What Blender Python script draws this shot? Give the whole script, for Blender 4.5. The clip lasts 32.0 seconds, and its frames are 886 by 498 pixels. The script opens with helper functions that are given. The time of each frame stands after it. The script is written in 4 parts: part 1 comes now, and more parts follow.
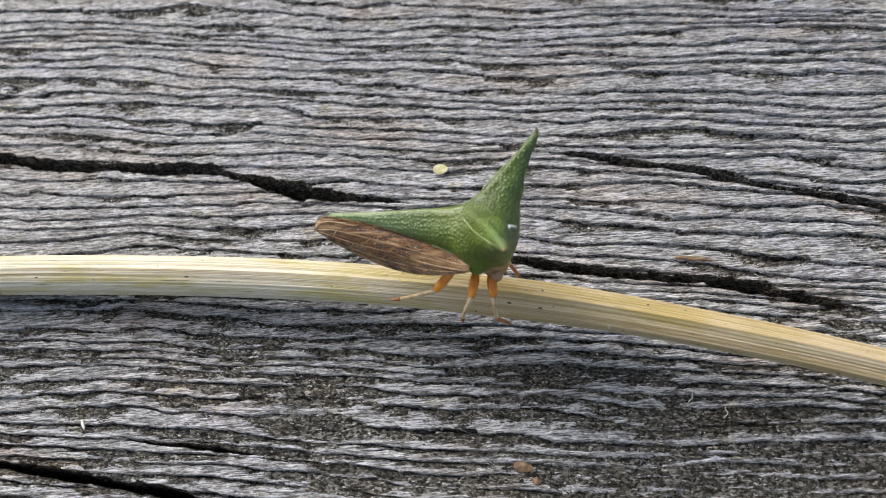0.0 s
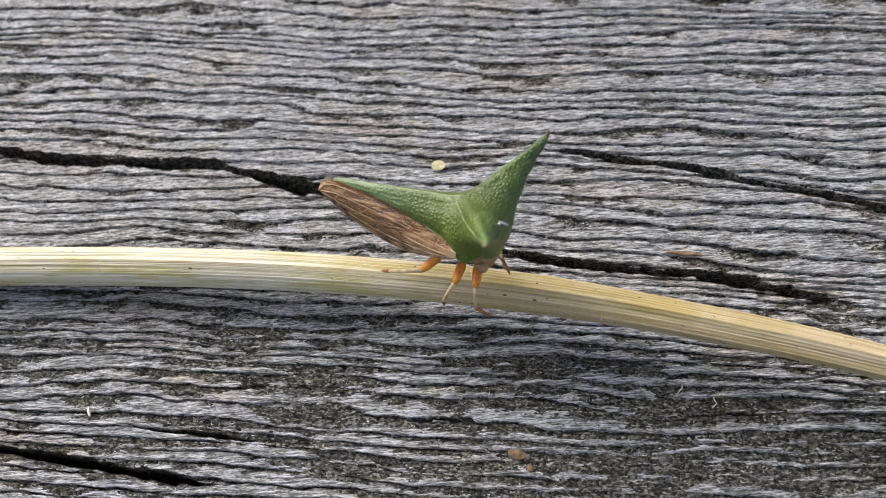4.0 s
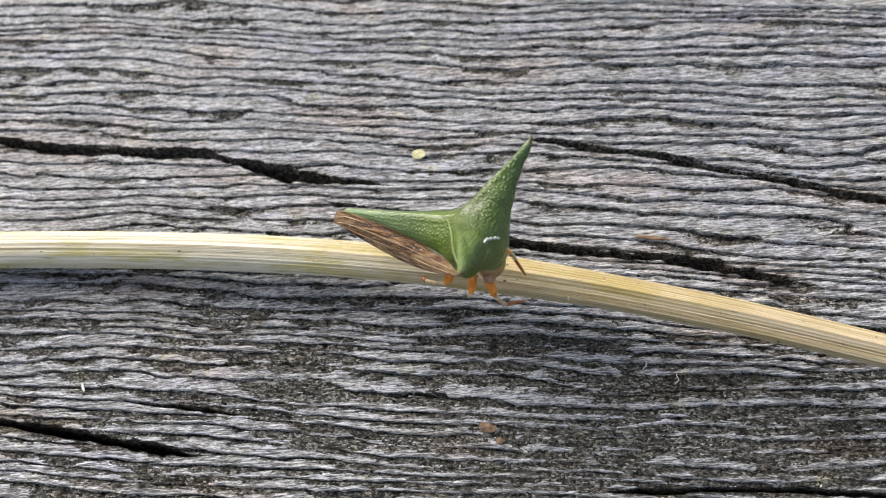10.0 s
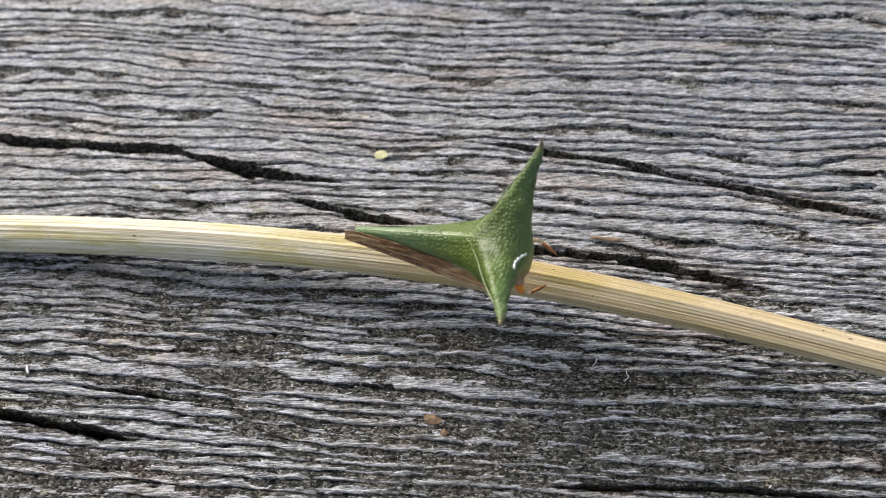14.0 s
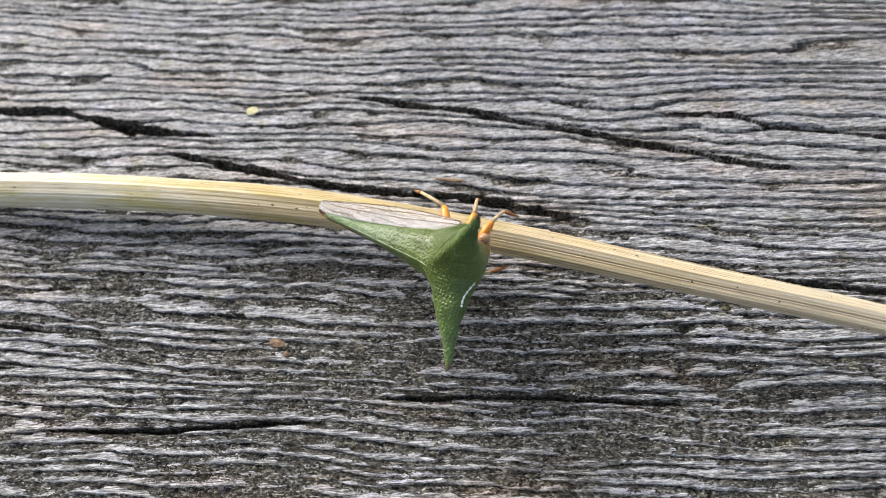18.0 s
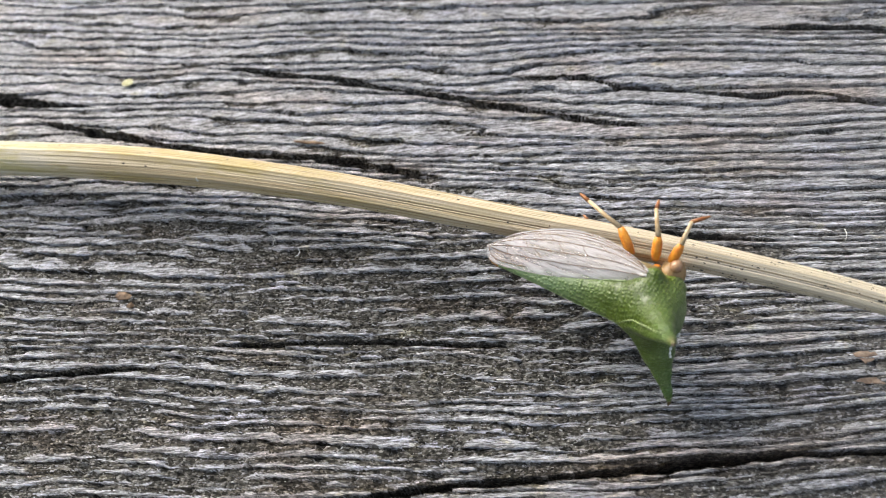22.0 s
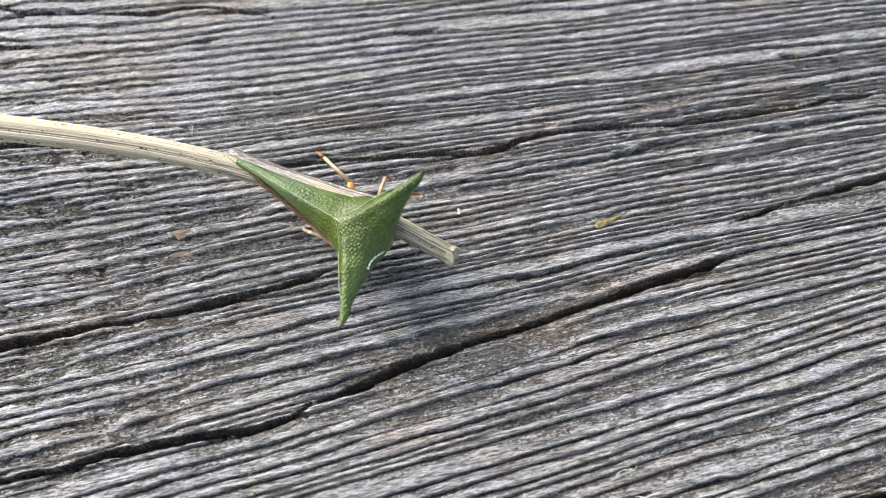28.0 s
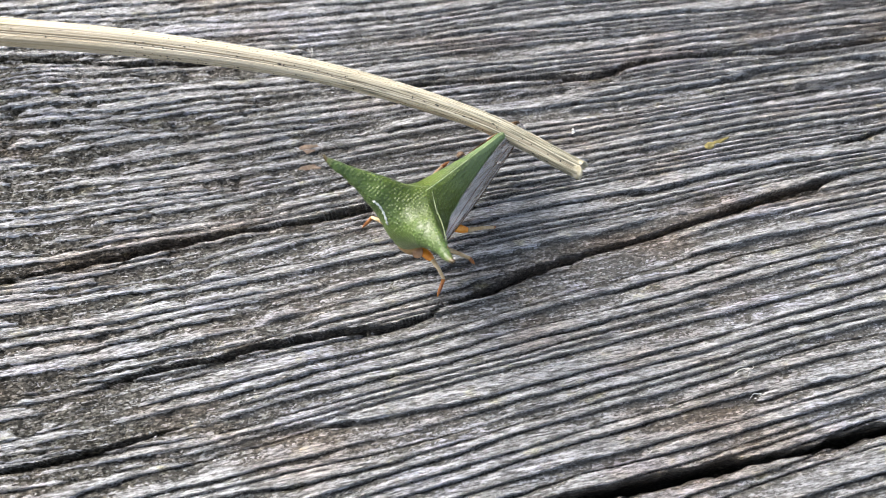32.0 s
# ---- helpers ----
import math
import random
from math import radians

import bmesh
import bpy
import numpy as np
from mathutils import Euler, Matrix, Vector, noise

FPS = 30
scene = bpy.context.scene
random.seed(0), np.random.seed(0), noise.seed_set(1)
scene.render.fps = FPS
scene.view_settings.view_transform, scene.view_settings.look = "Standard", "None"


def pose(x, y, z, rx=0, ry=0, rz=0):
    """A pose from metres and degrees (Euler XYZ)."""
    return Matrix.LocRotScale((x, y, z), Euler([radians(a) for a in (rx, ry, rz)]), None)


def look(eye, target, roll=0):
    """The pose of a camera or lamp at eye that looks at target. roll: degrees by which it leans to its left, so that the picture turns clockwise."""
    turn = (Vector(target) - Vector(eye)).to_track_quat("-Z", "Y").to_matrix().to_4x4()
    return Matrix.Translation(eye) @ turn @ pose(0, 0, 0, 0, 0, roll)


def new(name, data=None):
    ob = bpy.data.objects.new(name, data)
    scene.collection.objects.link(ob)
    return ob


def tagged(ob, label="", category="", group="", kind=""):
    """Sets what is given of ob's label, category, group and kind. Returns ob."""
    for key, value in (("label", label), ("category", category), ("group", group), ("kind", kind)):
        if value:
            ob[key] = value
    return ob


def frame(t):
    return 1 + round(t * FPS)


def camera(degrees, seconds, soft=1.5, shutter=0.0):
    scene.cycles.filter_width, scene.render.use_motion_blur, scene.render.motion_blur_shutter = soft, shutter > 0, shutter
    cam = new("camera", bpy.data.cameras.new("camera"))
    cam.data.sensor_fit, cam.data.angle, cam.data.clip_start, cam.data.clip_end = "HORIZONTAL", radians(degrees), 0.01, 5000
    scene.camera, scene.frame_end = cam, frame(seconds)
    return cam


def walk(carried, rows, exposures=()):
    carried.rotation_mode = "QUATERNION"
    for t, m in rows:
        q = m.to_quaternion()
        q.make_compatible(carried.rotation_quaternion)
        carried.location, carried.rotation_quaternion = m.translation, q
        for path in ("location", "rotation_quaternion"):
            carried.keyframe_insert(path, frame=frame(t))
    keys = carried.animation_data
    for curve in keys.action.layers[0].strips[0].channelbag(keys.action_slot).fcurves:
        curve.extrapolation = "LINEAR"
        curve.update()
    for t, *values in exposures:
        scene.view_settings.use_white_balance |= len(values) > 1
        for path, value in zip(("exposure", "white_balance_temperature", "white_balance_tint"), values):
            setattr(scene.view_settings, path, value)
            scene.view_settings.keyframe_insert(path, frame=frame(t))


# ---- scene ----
# All plan numbers below are in centimetres; CM turns them into metres.
CM = 0.01
cam = camera(60.1, 32.0, soft=0.65)
cam.data.dof.use_dof, cam.data.dof.focus_distance, cam.data.dof.aperture_fstop = True, 0.0402, 62.0
# seconds, eye, target, roll
PATH = [
    (0.0, (0.220, 0.005, 3.855), (0.059, 0.861, 2.055), -9.40),
    (0.5, (0.212, -0.005, 3.862), (0.051, 0.849, 2.061), -9.39),
    (1.0, (0.236, -0.028, 3.804), (0.079, 0.830, 2.004), -9.05),
    (1.5, (0.201, 0.026, 3.790), (0.046, 0.870, 1.984), -9.26),
    (2.0, (0.234, 0.030, 3.835), (0.078, 0.877, 2.029), -9.47),
    (2.5, (0.244, 0.039, 3.902), (0.091, 0.882, 2.095), -9.18),
    (4.5, (0.211, -0.089, 3.962), (0.055, 0.768, 2.162), -8.70),
    (5.0, (0.176, -0.067, 3.998), (0.015, 0.778, 2.193), -9.06),
    (5.5, (0.177, -0.052, 4.001), (0.008, 0.785, 2.193), -9.51),
    (6.0, (0.193, -0.056, 3.982), (0.020, 0.790, 2.178), -9.74),
    (6.5, (0.214, -0.061, 3.998), (0.044, 0.789, 2.196), -9.51),
    (7.0, (0.213, -0.070, 3.990), (0.048, 0.778, 2.186), -9.07),
    (7.5, (0.220, -0.129, 4.010), (0.053, 0.729, 2.210), -8.97),
    (8.0, (0.234, -0.114, 3.999), (0.064, 0.735, 2.196), -9.22),
    (8.5, (0.208, -0.112, 4.020), (0.036, 0.736, 2.217), -9.48),
    (9.0, (0.249, -0.170, 4.026), (0.070, 0.687, 2.228), -9.86),
    (9.5, (0.352, -0.255, 4.043), (0.164, 0.612, 2.250), -10.27),
    (10.0, (0.432, -0.220, 4.062), (0.251, 0.632, 2.261), -10.24),
    (10.5, (0.564, -0.328, 4.192), (0.369, 0.541, 2.401), -10.72),
    (11.0, (0.653, -0.579, 4.235), (0.458, 0.385, 2.493), -9.59),
    (11.5, (0.704, -0.735, 4.248), (0.489, 0.302, 2.551), -9.74),
    (12.0, (0.639, -0.606, 4.061), (0.422, 0.445, 2.373), -9.54),
    (12.5, (0.576, -0.444, 3.923), (0.372, 0.604, 2.231), -8.26),
    (13.0, (0.634, -0.407, 3.881), (0.440, 0.636, 2.185), -7.23),
    (13.5, (0.680, -0.511, 3.833), (0.492, 0.537, 2.139), -6.61),
    (14.0, (0.710, -0.564, 3.850), (0.520, 0.440, 2.131), -7.26),
    (14.5, (0.788, -0.647, 3.856), (0.616, 0.347, 2.130), -6.75),
    (16.5, (1.178, -0.635, 3.967), (0.991, 0.308, 2.213), -8.74),
    (17.0, (1.376, -0.800, 3.932), (1.170, 0.167, 2.194), -9.35),
    (17.5, (1.537, -0.889, 3.915), (1.325, 0.078, 2.177), -9.80),
    (18.0, (1.713, -0.963, 3.927), (1.494, 0.027, 2.203), -10.04),
    (18.5, (1.836, -1.094, 3.966), (1.610, -0.077, 2.259), -10.15),
    (19.0, (1.845, -1.107, 3.981), (1.618, -0.083, 2.278), -10.08),
    (19.5, (2.044, -1.094, 3.982), (1.803, -0.049, 2.294), -10.72),
    (20.0, (2.209, -1.135, 3.907), (1.971, -0.086, 2.221), -10.44),
    (20.5, (2.255, -1.178, 3.847), (2.023, -0.134, 2.156), -10.07),
    (21.0, (2.414, -1.286, 3.804), (2.173, -0.231, 2.122), -10.50),
    (21.5, (2.462, -1.321, 3.751), (2.225, -0.262, 2.071), -10.24),
    (22.0, (2.661, -1.339, 3.667), (2.425, -0.277, 1.990), -10.55),
    (22.5, (2.893, -1.370, 3.621), (2.667, -0.313, 1.939), -10.54),
    (23.0, (3.184, -1.451, 3.703), (3.001, -0.381, 2.023), -9.17),
    (23.5, (3.469, -1.583, 3.767), (3.314, -0.511, 2.086), -8.30),
    (24.0, (3.824, -1.732, 3.762), (3.690, -0.656, 2.082), -7.92),
    (24.5, (4.110, -1.789, 3.717), (4.004, -0.712, 2.035), -7.29),
    (25.0, (4.398, -1.936, 3.746), (4.315, -0.854, 2.065), -6.95),
    (25.5, (4.809, -2.085, 3.719), (4.761, -1.011, 2.032), -6.38),
    (26.0, (4.939, -2.118, 3.735), (4.927, -1.061, 2.037), -5.58),
    (26.5, (5.226, -2.154, 3.528), (5.256, -1.096, 1.831), -4.27),
    (28.5, (5.389, -1.958, 3.665), (5.552, -0.988, 1.924), 1.86),
    (29.0, (5.340, -2.074, 3.518), (5.500, -1.087, 1.785), 1.75),
    (29.5, (5.373, -2.085, 3.415), (5.526, -1.122, 1.669), 1.51),
    (30.0, (5.183, -2.078, 3.478), (5.341, -1.123, 1.728), 2.10),
    (30.5, (5.188, -2.099, 3.501), (5.303, -1.153, 1.743), -0.05),
    (31.0, (5.106, -2.217, 3.545), (5.221, -1.260, 1.792), 0.28),
    (31.5, (4.918, -2.359, 3.613), (5.047, -1.403, 1.861), 1.10),
    (32.0, (4.747, -2.271, 3.679), (4.860, -1.358, 1.903), 0.56),
]
walk(cam, [(t, look([v * CM for v in eye], [v * CM for v in target], roll)) for t, eye, target, roll in PATH],
     exposures=[(0.0, 0.24), (8.0, 0.3), (11.0, 0.42), (14.0, 0.34), (17.0, 0.43), (20.0, 0.52), (22.0, 0.5), (23.5, 0.68), (26.5, 0.6), (28.5, 0.82), (32.0, 0.9)])

# ---- light: open shade under a bright hazy sky ----
world = bpy.data.worlds.new("sky")
scene.world = world
world.use_nodes = True
wn = world.node_tree.nodes
sky = wn.new("ShaderNodeTexSky")
sky.sky_type, sky.sun_disc = "NISHITA", False
sky.sun_elevation, sky.sun_rotation = radians(35), radians(-46)
sky.air_density, sky.dust_density = 1.0, 4.0
wn["Background"].inputs["Strength"].default_value = 0.175
haze = wn.new("ShaderNodeHueSaturation")
haze.inputs["Saturation"].default_value = 0.65
world.node_tree.links.new(sky.outputs["Color"], haze.inputs["Color"])
world.node_tree.links.new(haze.outputs["Color"], wn["Background"].inputs["Color"])
sun = new("sun", bpy.data.lights.new("sun", "SUN"))
sun.data.energy, sun.data.angle, sun.data.color = 2.6, radians(42), (1.0, 0.97, 0.93)
sun.matrix_world = look((-0.75, 0.72, 0.72), (0, 0, 0))

# ---- small builders ----
def smooth(a, b, v):
    s = np.clip((v - a) / (b - a), 0, 1)
    return s * s * (3 - 2 * s)


def grain(x, y, seed):
    """Gradient noise on arrays, about -0.7 to 0.7."""
    rng = np.random.RandomState(seed)
    turn = rng.permutation(256)
    angle = rng.rand(256) * 2 * np.pi
    gx, gy = np.cos(angle), np.sin(angle)
    xi, yi = np.floor(x).astype(int), np.floor(y).astype(int)
    xf, yf = x - xi, y - yi
    u, v = xf**3 * (xf * (xf * 6 - 15) + 10), yf**3 * (yf * (yf * 6 - 15) + 10)

    def corner(a, b):
        k = turn[(turn[(xi + a) & 255] + yi + b) & 255]
        return gx[k] * (xf - a) + gy[k] * (yf - b)

    low = corner(0, 0) * (1 - u) + corner(1, 0) * u
    high = corner(0, 1) * (1 - u) + corner(1, 1) * u
    return low * (1 - v) + high * v


def mesh_of(name, verts, faces, material, shade=True):
    """A mesh from centimetres."""
    me = bpy.data.meshes.new(name)
    me.from_pydata([(x * CM, y * CM, z * CM) for x, y, z in verts], [], faces)
    me.materials.append(material)
    if shade:
        me.polygons.foreach_set("use_smooth", [True] * len(me.polygons))
    me.update()
    return me


def body_mesh(name, verts, faces, mat):
    """A mesh of the insect, drawn on its sketch and brought to its true proportions."""
    return mesh_of(name, [(0.9478 * x + 0.0215 * z - 0.0493, 0.98 * y, -0.0452 * x + 0.915 * z + 0.0466) for x, y, z in verts], faces, mat)


def part(name, me, parent, label="", at=None):
    ob = new(name, me)
    ob.parent = parent
    if at is not None:
        ob.matrix_basis = at
    return tagged(ob, label) if label else ob


def tube(points, radii, sides=10, squash=1.0, ribs=0, depth=0.0):
    """Vertices and faces of a closed round loft along points."""
    pts = [Vector(p) for p in points]
    verts, faces = [], []
    side = None
    for i, p in enumerate(pts):
        way = (pts[min(i + 1, len(pts) - 1)] - pts[max(i - 1, 0)]).normalized()
        if side is None:
            side = way.orthogonal().normalized() if abs(way.z) > 0.9 else way.cross(Vector((0, 0, 1))).normalized()
        side = (side - way * side.dot(way)).normalized()
        up = side.cross(way)
        for k in range(sides):
            a = 2 * math.pi * k / sides
            r = radii[i] * (1 + depth * math.cos(ribs * a)) if ribs else radii[i]
            verts.append(tuple(p + side * (math.cos(a) * r) + up * (math.sin(a) * r * squash)))
    for i in range(len(pts) - 1):
        for k in range(sides):
            a, b = i * sides + k, i * sides + (k + 1) % sides
            faces.append((a, b, b + sides, a + sides))
    faces.append(tuple(range(sides))[::-1])
    faces.append(tuple((len(pts) - 1) * sides + k for k in range(sides)))
    return verts, faces


def spline(points, steps):
    """A smooth line through the points."""
    pts = [np.array(p, float) for p in points]
    pts = [2 * pts[0] - pts[1]] + pts + [2 * pts[-1] - pts[-2]]
    out = []
    for i in range(1, len(pts) - 2):
        for s in np.linspace(0, 1, steps, endpoint=False):
            a, b, c, d = pts[i - 1 : i + 3]
            out.append(0.5 * (2 * b + (c - a) * s + (2 * a - 5 * b + 4 * c - d) * s**2 + (3 * b - a - 3 * c + d) * s**3))
    return np.array(out + [pts[-2]])


def lump(centre, size, seed, rough=0.35, rings=7, sides=10, turn=0.0):
    """An uneven pebble-like crumb."""
    rng = random.Random(seed)
    verts, faces = [], []
    bumps = [(rng.uniform(-1, 1), rng.uniform(-1, 1), rng.uniform(-1, 1), rng.uniform(0.5, 1)) for _ in range(6)]
    c, s = math.cos(turn), math.sin(turn)
    for i in range(rings + 1):
        th = math.pi * i / rings
        for k in range(sides):
            ph = 2 * math.pi * k / sides
            d = Vector((math.sin(th) * math.cos(ph), math.sin(th) * math.sin(ph), math.cos(th)))
            r = 1 + rough * sum(w * math.sin(3 * d.dot(Vector((a, b, e)))) for a, b, e, w in bumps) / 3
            x, y, z = d.x * size[0] * r, d.y * size[1] * r, d.z * size[2] * r
            verts.append((centre[0] + c * x - s * y, centre[1] + s * x + c * y, centre[2] + z))
    for i in range(rings):
        for k in range(sides):
            a, b = i * sides + k, i * sides + (k + 1) % sides
            faces.append((a, a + sides, b + sides, b))
    return verts, faces


def nets(field, low, high, step):
    """The zero surface of a signed distance field, as vertices and quads."""
    axes = [np.arange(a, b + step, step) for a, b in zip(low, high)]
    grid = np.stack(np.meshgrid(*axes, indexing="ij"), -1)
    d = field(grid)
    inside = d < 0
    n = np.array(d.shape) - 1
    total, count = np.zeros((*n, 3)), np.zeros(n)
    corners = [(a, b, c) for a in (0, 1) for b in (0, 1) for c in (0, 1)]

    def cut(arr, o):
        return arr[o[0] : o[0] + n[0], o[1] : o[1] + n[1], o[2] : o[2] + n[2]]

    for p in corners:
        for ax in range(3):
            if p[ax] == 0:
                q = tuple(1 if k == ax else v for k, v in enumerate(p))
                da, db = cut(d, p), cut(d, q)
                cross = cut(inside, p) != cut(inside, q)
                s = np.where(cross, da / np.where(cross, da - db, 1), 0)
                total += np.where(cross[..., None], np.array(p) + s[..., None] * (np.array(q) - np.array(p)), 0)
                count += cross
    index = -np.ones(n, int)
    cells = np.argwhere(count > 0)
    index[tuple(cells.T)] = np.arange(len(cells))
    verts = np.array(low) + step * (cells + total[tuple(cells.T)] / count[tuple(cells.T)][:, None])
    faces = []
    for ax in range(3):
        u, v = (ax + 1) % 3, (ax + 2) % 3
        a = inside[tuple(slice(0, -1) if k == ax else slice(None) for k in range(3))]
        b = inside[tuple(slice(1, None) if k == ax else slice(None) for k in range(3))]
        for cell in np.argwhere(a != b):
            if cell[u] == 0 or cell[v] == 0 or cell[u] >= n[u] or cell[v] >= n[v]:
                continue
            ring = []
            for du, dv in ((-1, -1), (0, -1), (0, 0), (-1, 0)):
                c = cell.copy()
                c[u] += du
                c[v] += dv
                ring.append(int(index[tuple(c)]))
            faces.append(tuple(ring if a[tuple(cell)] else ring[::-1]))
    return verts.tolist(), faces


def cone_field(p, a, b, ra, rb):
    """Distance to a round cone from a to b."""
    a, b = np.array(a), np.array(b)
    way = b - a
    t = np.clip(((p - a) @ way) / (way @ way), 0, 1)
    return np.linalg.norm(p - a - t[..., None] * way, axis=-1) - (ra + (rb - ra) * t)


def blend(a, b, k):
    h = np.clip(0.5 + 0.5 * (b - a) / k, 0, 1)
    return b + (a - b) * h - k * h * (1 - h)


# ---- materials ----
def material(name):
    m = bpy.data.materials.new(name)
    m.use_nodes = True
    return m, m.node_tree.nodes, m.node_tree.links, m.node_tree.nodes["Principled BSDF"]


def noise_node(nodes, links, vector, scale, detail=4.0, rough=0.6):
    n = nodes.new("ShaderNodeTexNoise")
    n.inputs["Scale"].default_value, n.inputs["Detail"].default_value, n.inputs["Roughness"].default_value = scale, detail, rough
    links.new(vector, n.inputs["Vector"])
    return n.outputs["Fac"]


def stretched(nodes, links, source, scale):
    n = nodes.new("ShaderNodeMapping")
    n.inputs["Scale"].default_value = scale
    links.new(source, n.inputs["Vector"])
    return n.outputs["Vector"]


def ramp(nodes, links, fac, stops):
    n = nodes.new("ShaderNodeValToRGB")
    while len(n.color_ramp.elements) < len(stops):
        n.color_ramp.elements.new(0.5)
    for e, (at, colour) in zip(n.color_ramp.elements, stops):
        e.position, e.color = at, (*colour, 1)
    links.new(fac, n.inputs["Fac"])
    return n.outputs["Color"]


def mixed(nodes, links, fac, a, b, how="MIX"):
    n = nodes.new("ShaderNodeMix")
    n.data_type, n.blend_type = "RGBA", how
    for socket, value in ((n.inputs["Factor"], fac), (n.inputs[6], a), (n.inputs[7], b)):
        if isinstance(value, (int, float)):
            socket.default_value = value
        elif isinstance(value, tuple):
            socket.default_value = (*value, 1)
        else:
            links.new(value, socket)
    return n.outputs[2]


def math_node(nodes, links, how, a, b):
    n = nodes.new("ShaderNodeMath")
    n.operation = how
    for socket, value in zip(n.inputs, (a, b)):
        if isinstance(value, (int, float)):
            socket.default_value = value
        else:
            links.new(value, socket)
    return n.outputs[0]


def bumped(nodes, links, height, shader, strength, distance):
    n = nodes.new("ShaderNodeBump")
    n.inputs["Strength"].default_value, n.inputs["Distance"].default_value = strength, distance
    links.new(height, n.inputs["Height"])
    links.new(n.outputs["Normal"], shader.inputs["Normal"])


def wood_material():
    m, nodes, links, shader = material("weathered_wood")
    here = nodes.new("ShaderNodeTexCoord").outputs["Object"]
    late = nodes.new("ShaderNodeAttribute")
    late.attribute_name = "latewood_crack_shade"
    split = nodes.new("ShaderNodeAttribute")
    split.attribute_name = "split"
    slanted = nodes.new("ShaderNodeMapping")
    slanted.inputs["Rotation"].default_value = (0, 0, radians(-5))
    links.new(here, slanted.inputs["Vector"])
    fibre = noise_node(nodes, links, stretched(nodes, links, slanted.outputs["Vector"], (850, 7200, 5000)), 1.0, 4, 0.8)
    strand = noise_node(nodes, links, stretched(nodes, links, slanted.outputs["Vector"], (2300, 12500, 9000)), 1.0, 3, 0.7)
    clump = noise_node(nodes, links, stretched(nodes, links, here, (2200, 4200, 3000)), 1.0, 3, 0.6)
    patch = noise_node(nodes, links, stretched(nodes, links, here, (90, 260, 200)), 1.0, 4, 0.6)
    grains = nodes.new("ShaderNodeTexVoronoi")
    grains.inputs["Scale"].default_value = 1.0
    links.new(stretched(nodes, links, here, (7000, 10500, 7000)), grains.inputs["Vector"])
    shade = nodes.new("ShaderNodeSeparateXYZ")
    links.new(grains.outputs["Color"], shade.inputs[0])

    def add(a, b):
        return math_node(nodes, links, "ADD", a, b)

    def times(a, b):
        return math_node(nodes, links, "MULTIPLY", a, b)

    # crumbly soft wood: grains of many greys; its dark also paints crack shade
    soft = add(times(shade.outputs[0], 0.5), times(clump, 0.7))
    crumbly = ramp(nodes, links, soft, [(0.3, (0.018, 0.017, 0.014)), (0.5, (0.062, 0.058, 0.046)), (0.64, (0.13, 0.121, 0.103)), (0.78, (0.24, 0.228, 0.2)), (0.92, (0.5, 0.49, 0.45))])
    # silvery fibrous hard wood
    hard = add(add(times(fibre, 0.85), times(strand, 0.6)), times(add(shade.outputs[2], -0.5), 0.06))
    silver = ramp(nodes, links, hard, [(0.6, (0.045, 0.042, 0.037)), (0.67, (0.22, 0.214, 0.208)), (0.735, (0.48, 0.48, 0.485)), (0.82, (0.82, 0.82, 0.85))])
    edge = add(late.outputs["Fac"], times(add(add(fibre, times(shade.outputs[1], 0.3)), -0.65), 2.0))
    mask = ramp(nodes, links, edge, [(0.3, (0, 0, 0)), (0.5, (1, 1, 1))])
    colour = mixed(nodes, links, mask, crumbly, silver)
    # hairline checks along the fibres
    check = noise_node(nodes, links, stretched(nodes, links, slanted.outputs["Vector"], (330, 4300, 3000)), 1.0, 3, 0.6)
    check = math_node(nodes, links, "ABSOLUTE", add(check, -0.5), 0.0)
    check = ramp(nodes, links, check, [(0.006, (1, 1, 1)), (0.022, (0, 0, 0))])
    colour = mixed(nodes, links, times(check, 0.5), colour, (0.028, 0.025, 0.02))
    spot = nodes.new("ShaderNodeSeparateXYZ")
    links.new(here, spot.inputs[0])
    sound = ramp(nodes, links, times(add(spot.outputs[0], times(patch, 0.02)), 10.0), [(0.38, (0, 0, 0)), (0.62, (1, 1, 1))])
    colour = mixed(nodes, links, times(sound, 0.36), colour, ramp(nodes, links, hard, [(0.58, (0.15, 0.145, 0.135)), (0.86, (0.46, 0.455, 0.455))]))
    brown = ramp(nodes, links, add(patch, times(split.outputs["Fac"], 0.08)), [(0.52, (0, 0, 0)), (0.72, (1, 1, 1))])
    colour = mixed(nodes, links, times(brown, 0.5), colour, mixed(nodes, links, 1.0, colour, (1.0, 0.72, 0.5), "MULTIPLY"))
    moss = ramp(nodes, links, noise_node(nodes, links, stretched(nodes, links, here, (420, 700, 500)), 1.0, 5, 0.75), [(0.58, (0, 0, 0)), (0.72, (1, 1, 1))])
    colour = mixed(nodes, links, times(moss, 0.8), colour, mixed(nodes, links, 1.0, colour, (1.0, 0.93, 0.55), "MULTIPLY"))
    # bluish tint on patches of the silver
    blue_tint = ramp(nodes, links, noise_node(nodes, links, stretched(nodes, links, here, (130, 420, 300)), 1.0, 4, 0.65), [(0.52, (0, 0, 0)), (0.68, (1, 1, 1))])
    colour = mixed(nodes, links, times(times(blue_tint, mask), 0.6), colour, mixed(nodes, links, 1.0, colour, (1.08, 1.08, 1.26), "MULTIPLY"))
    links.new(colour, shader.inputs["Base Color"])
    links.new(ramp(nodes, links, mask, [(0.0, (0.75, 0.75, 0.75)), (1.0, (0.4, 0.4, 0.4))]), shader.inputs["Roughness"])
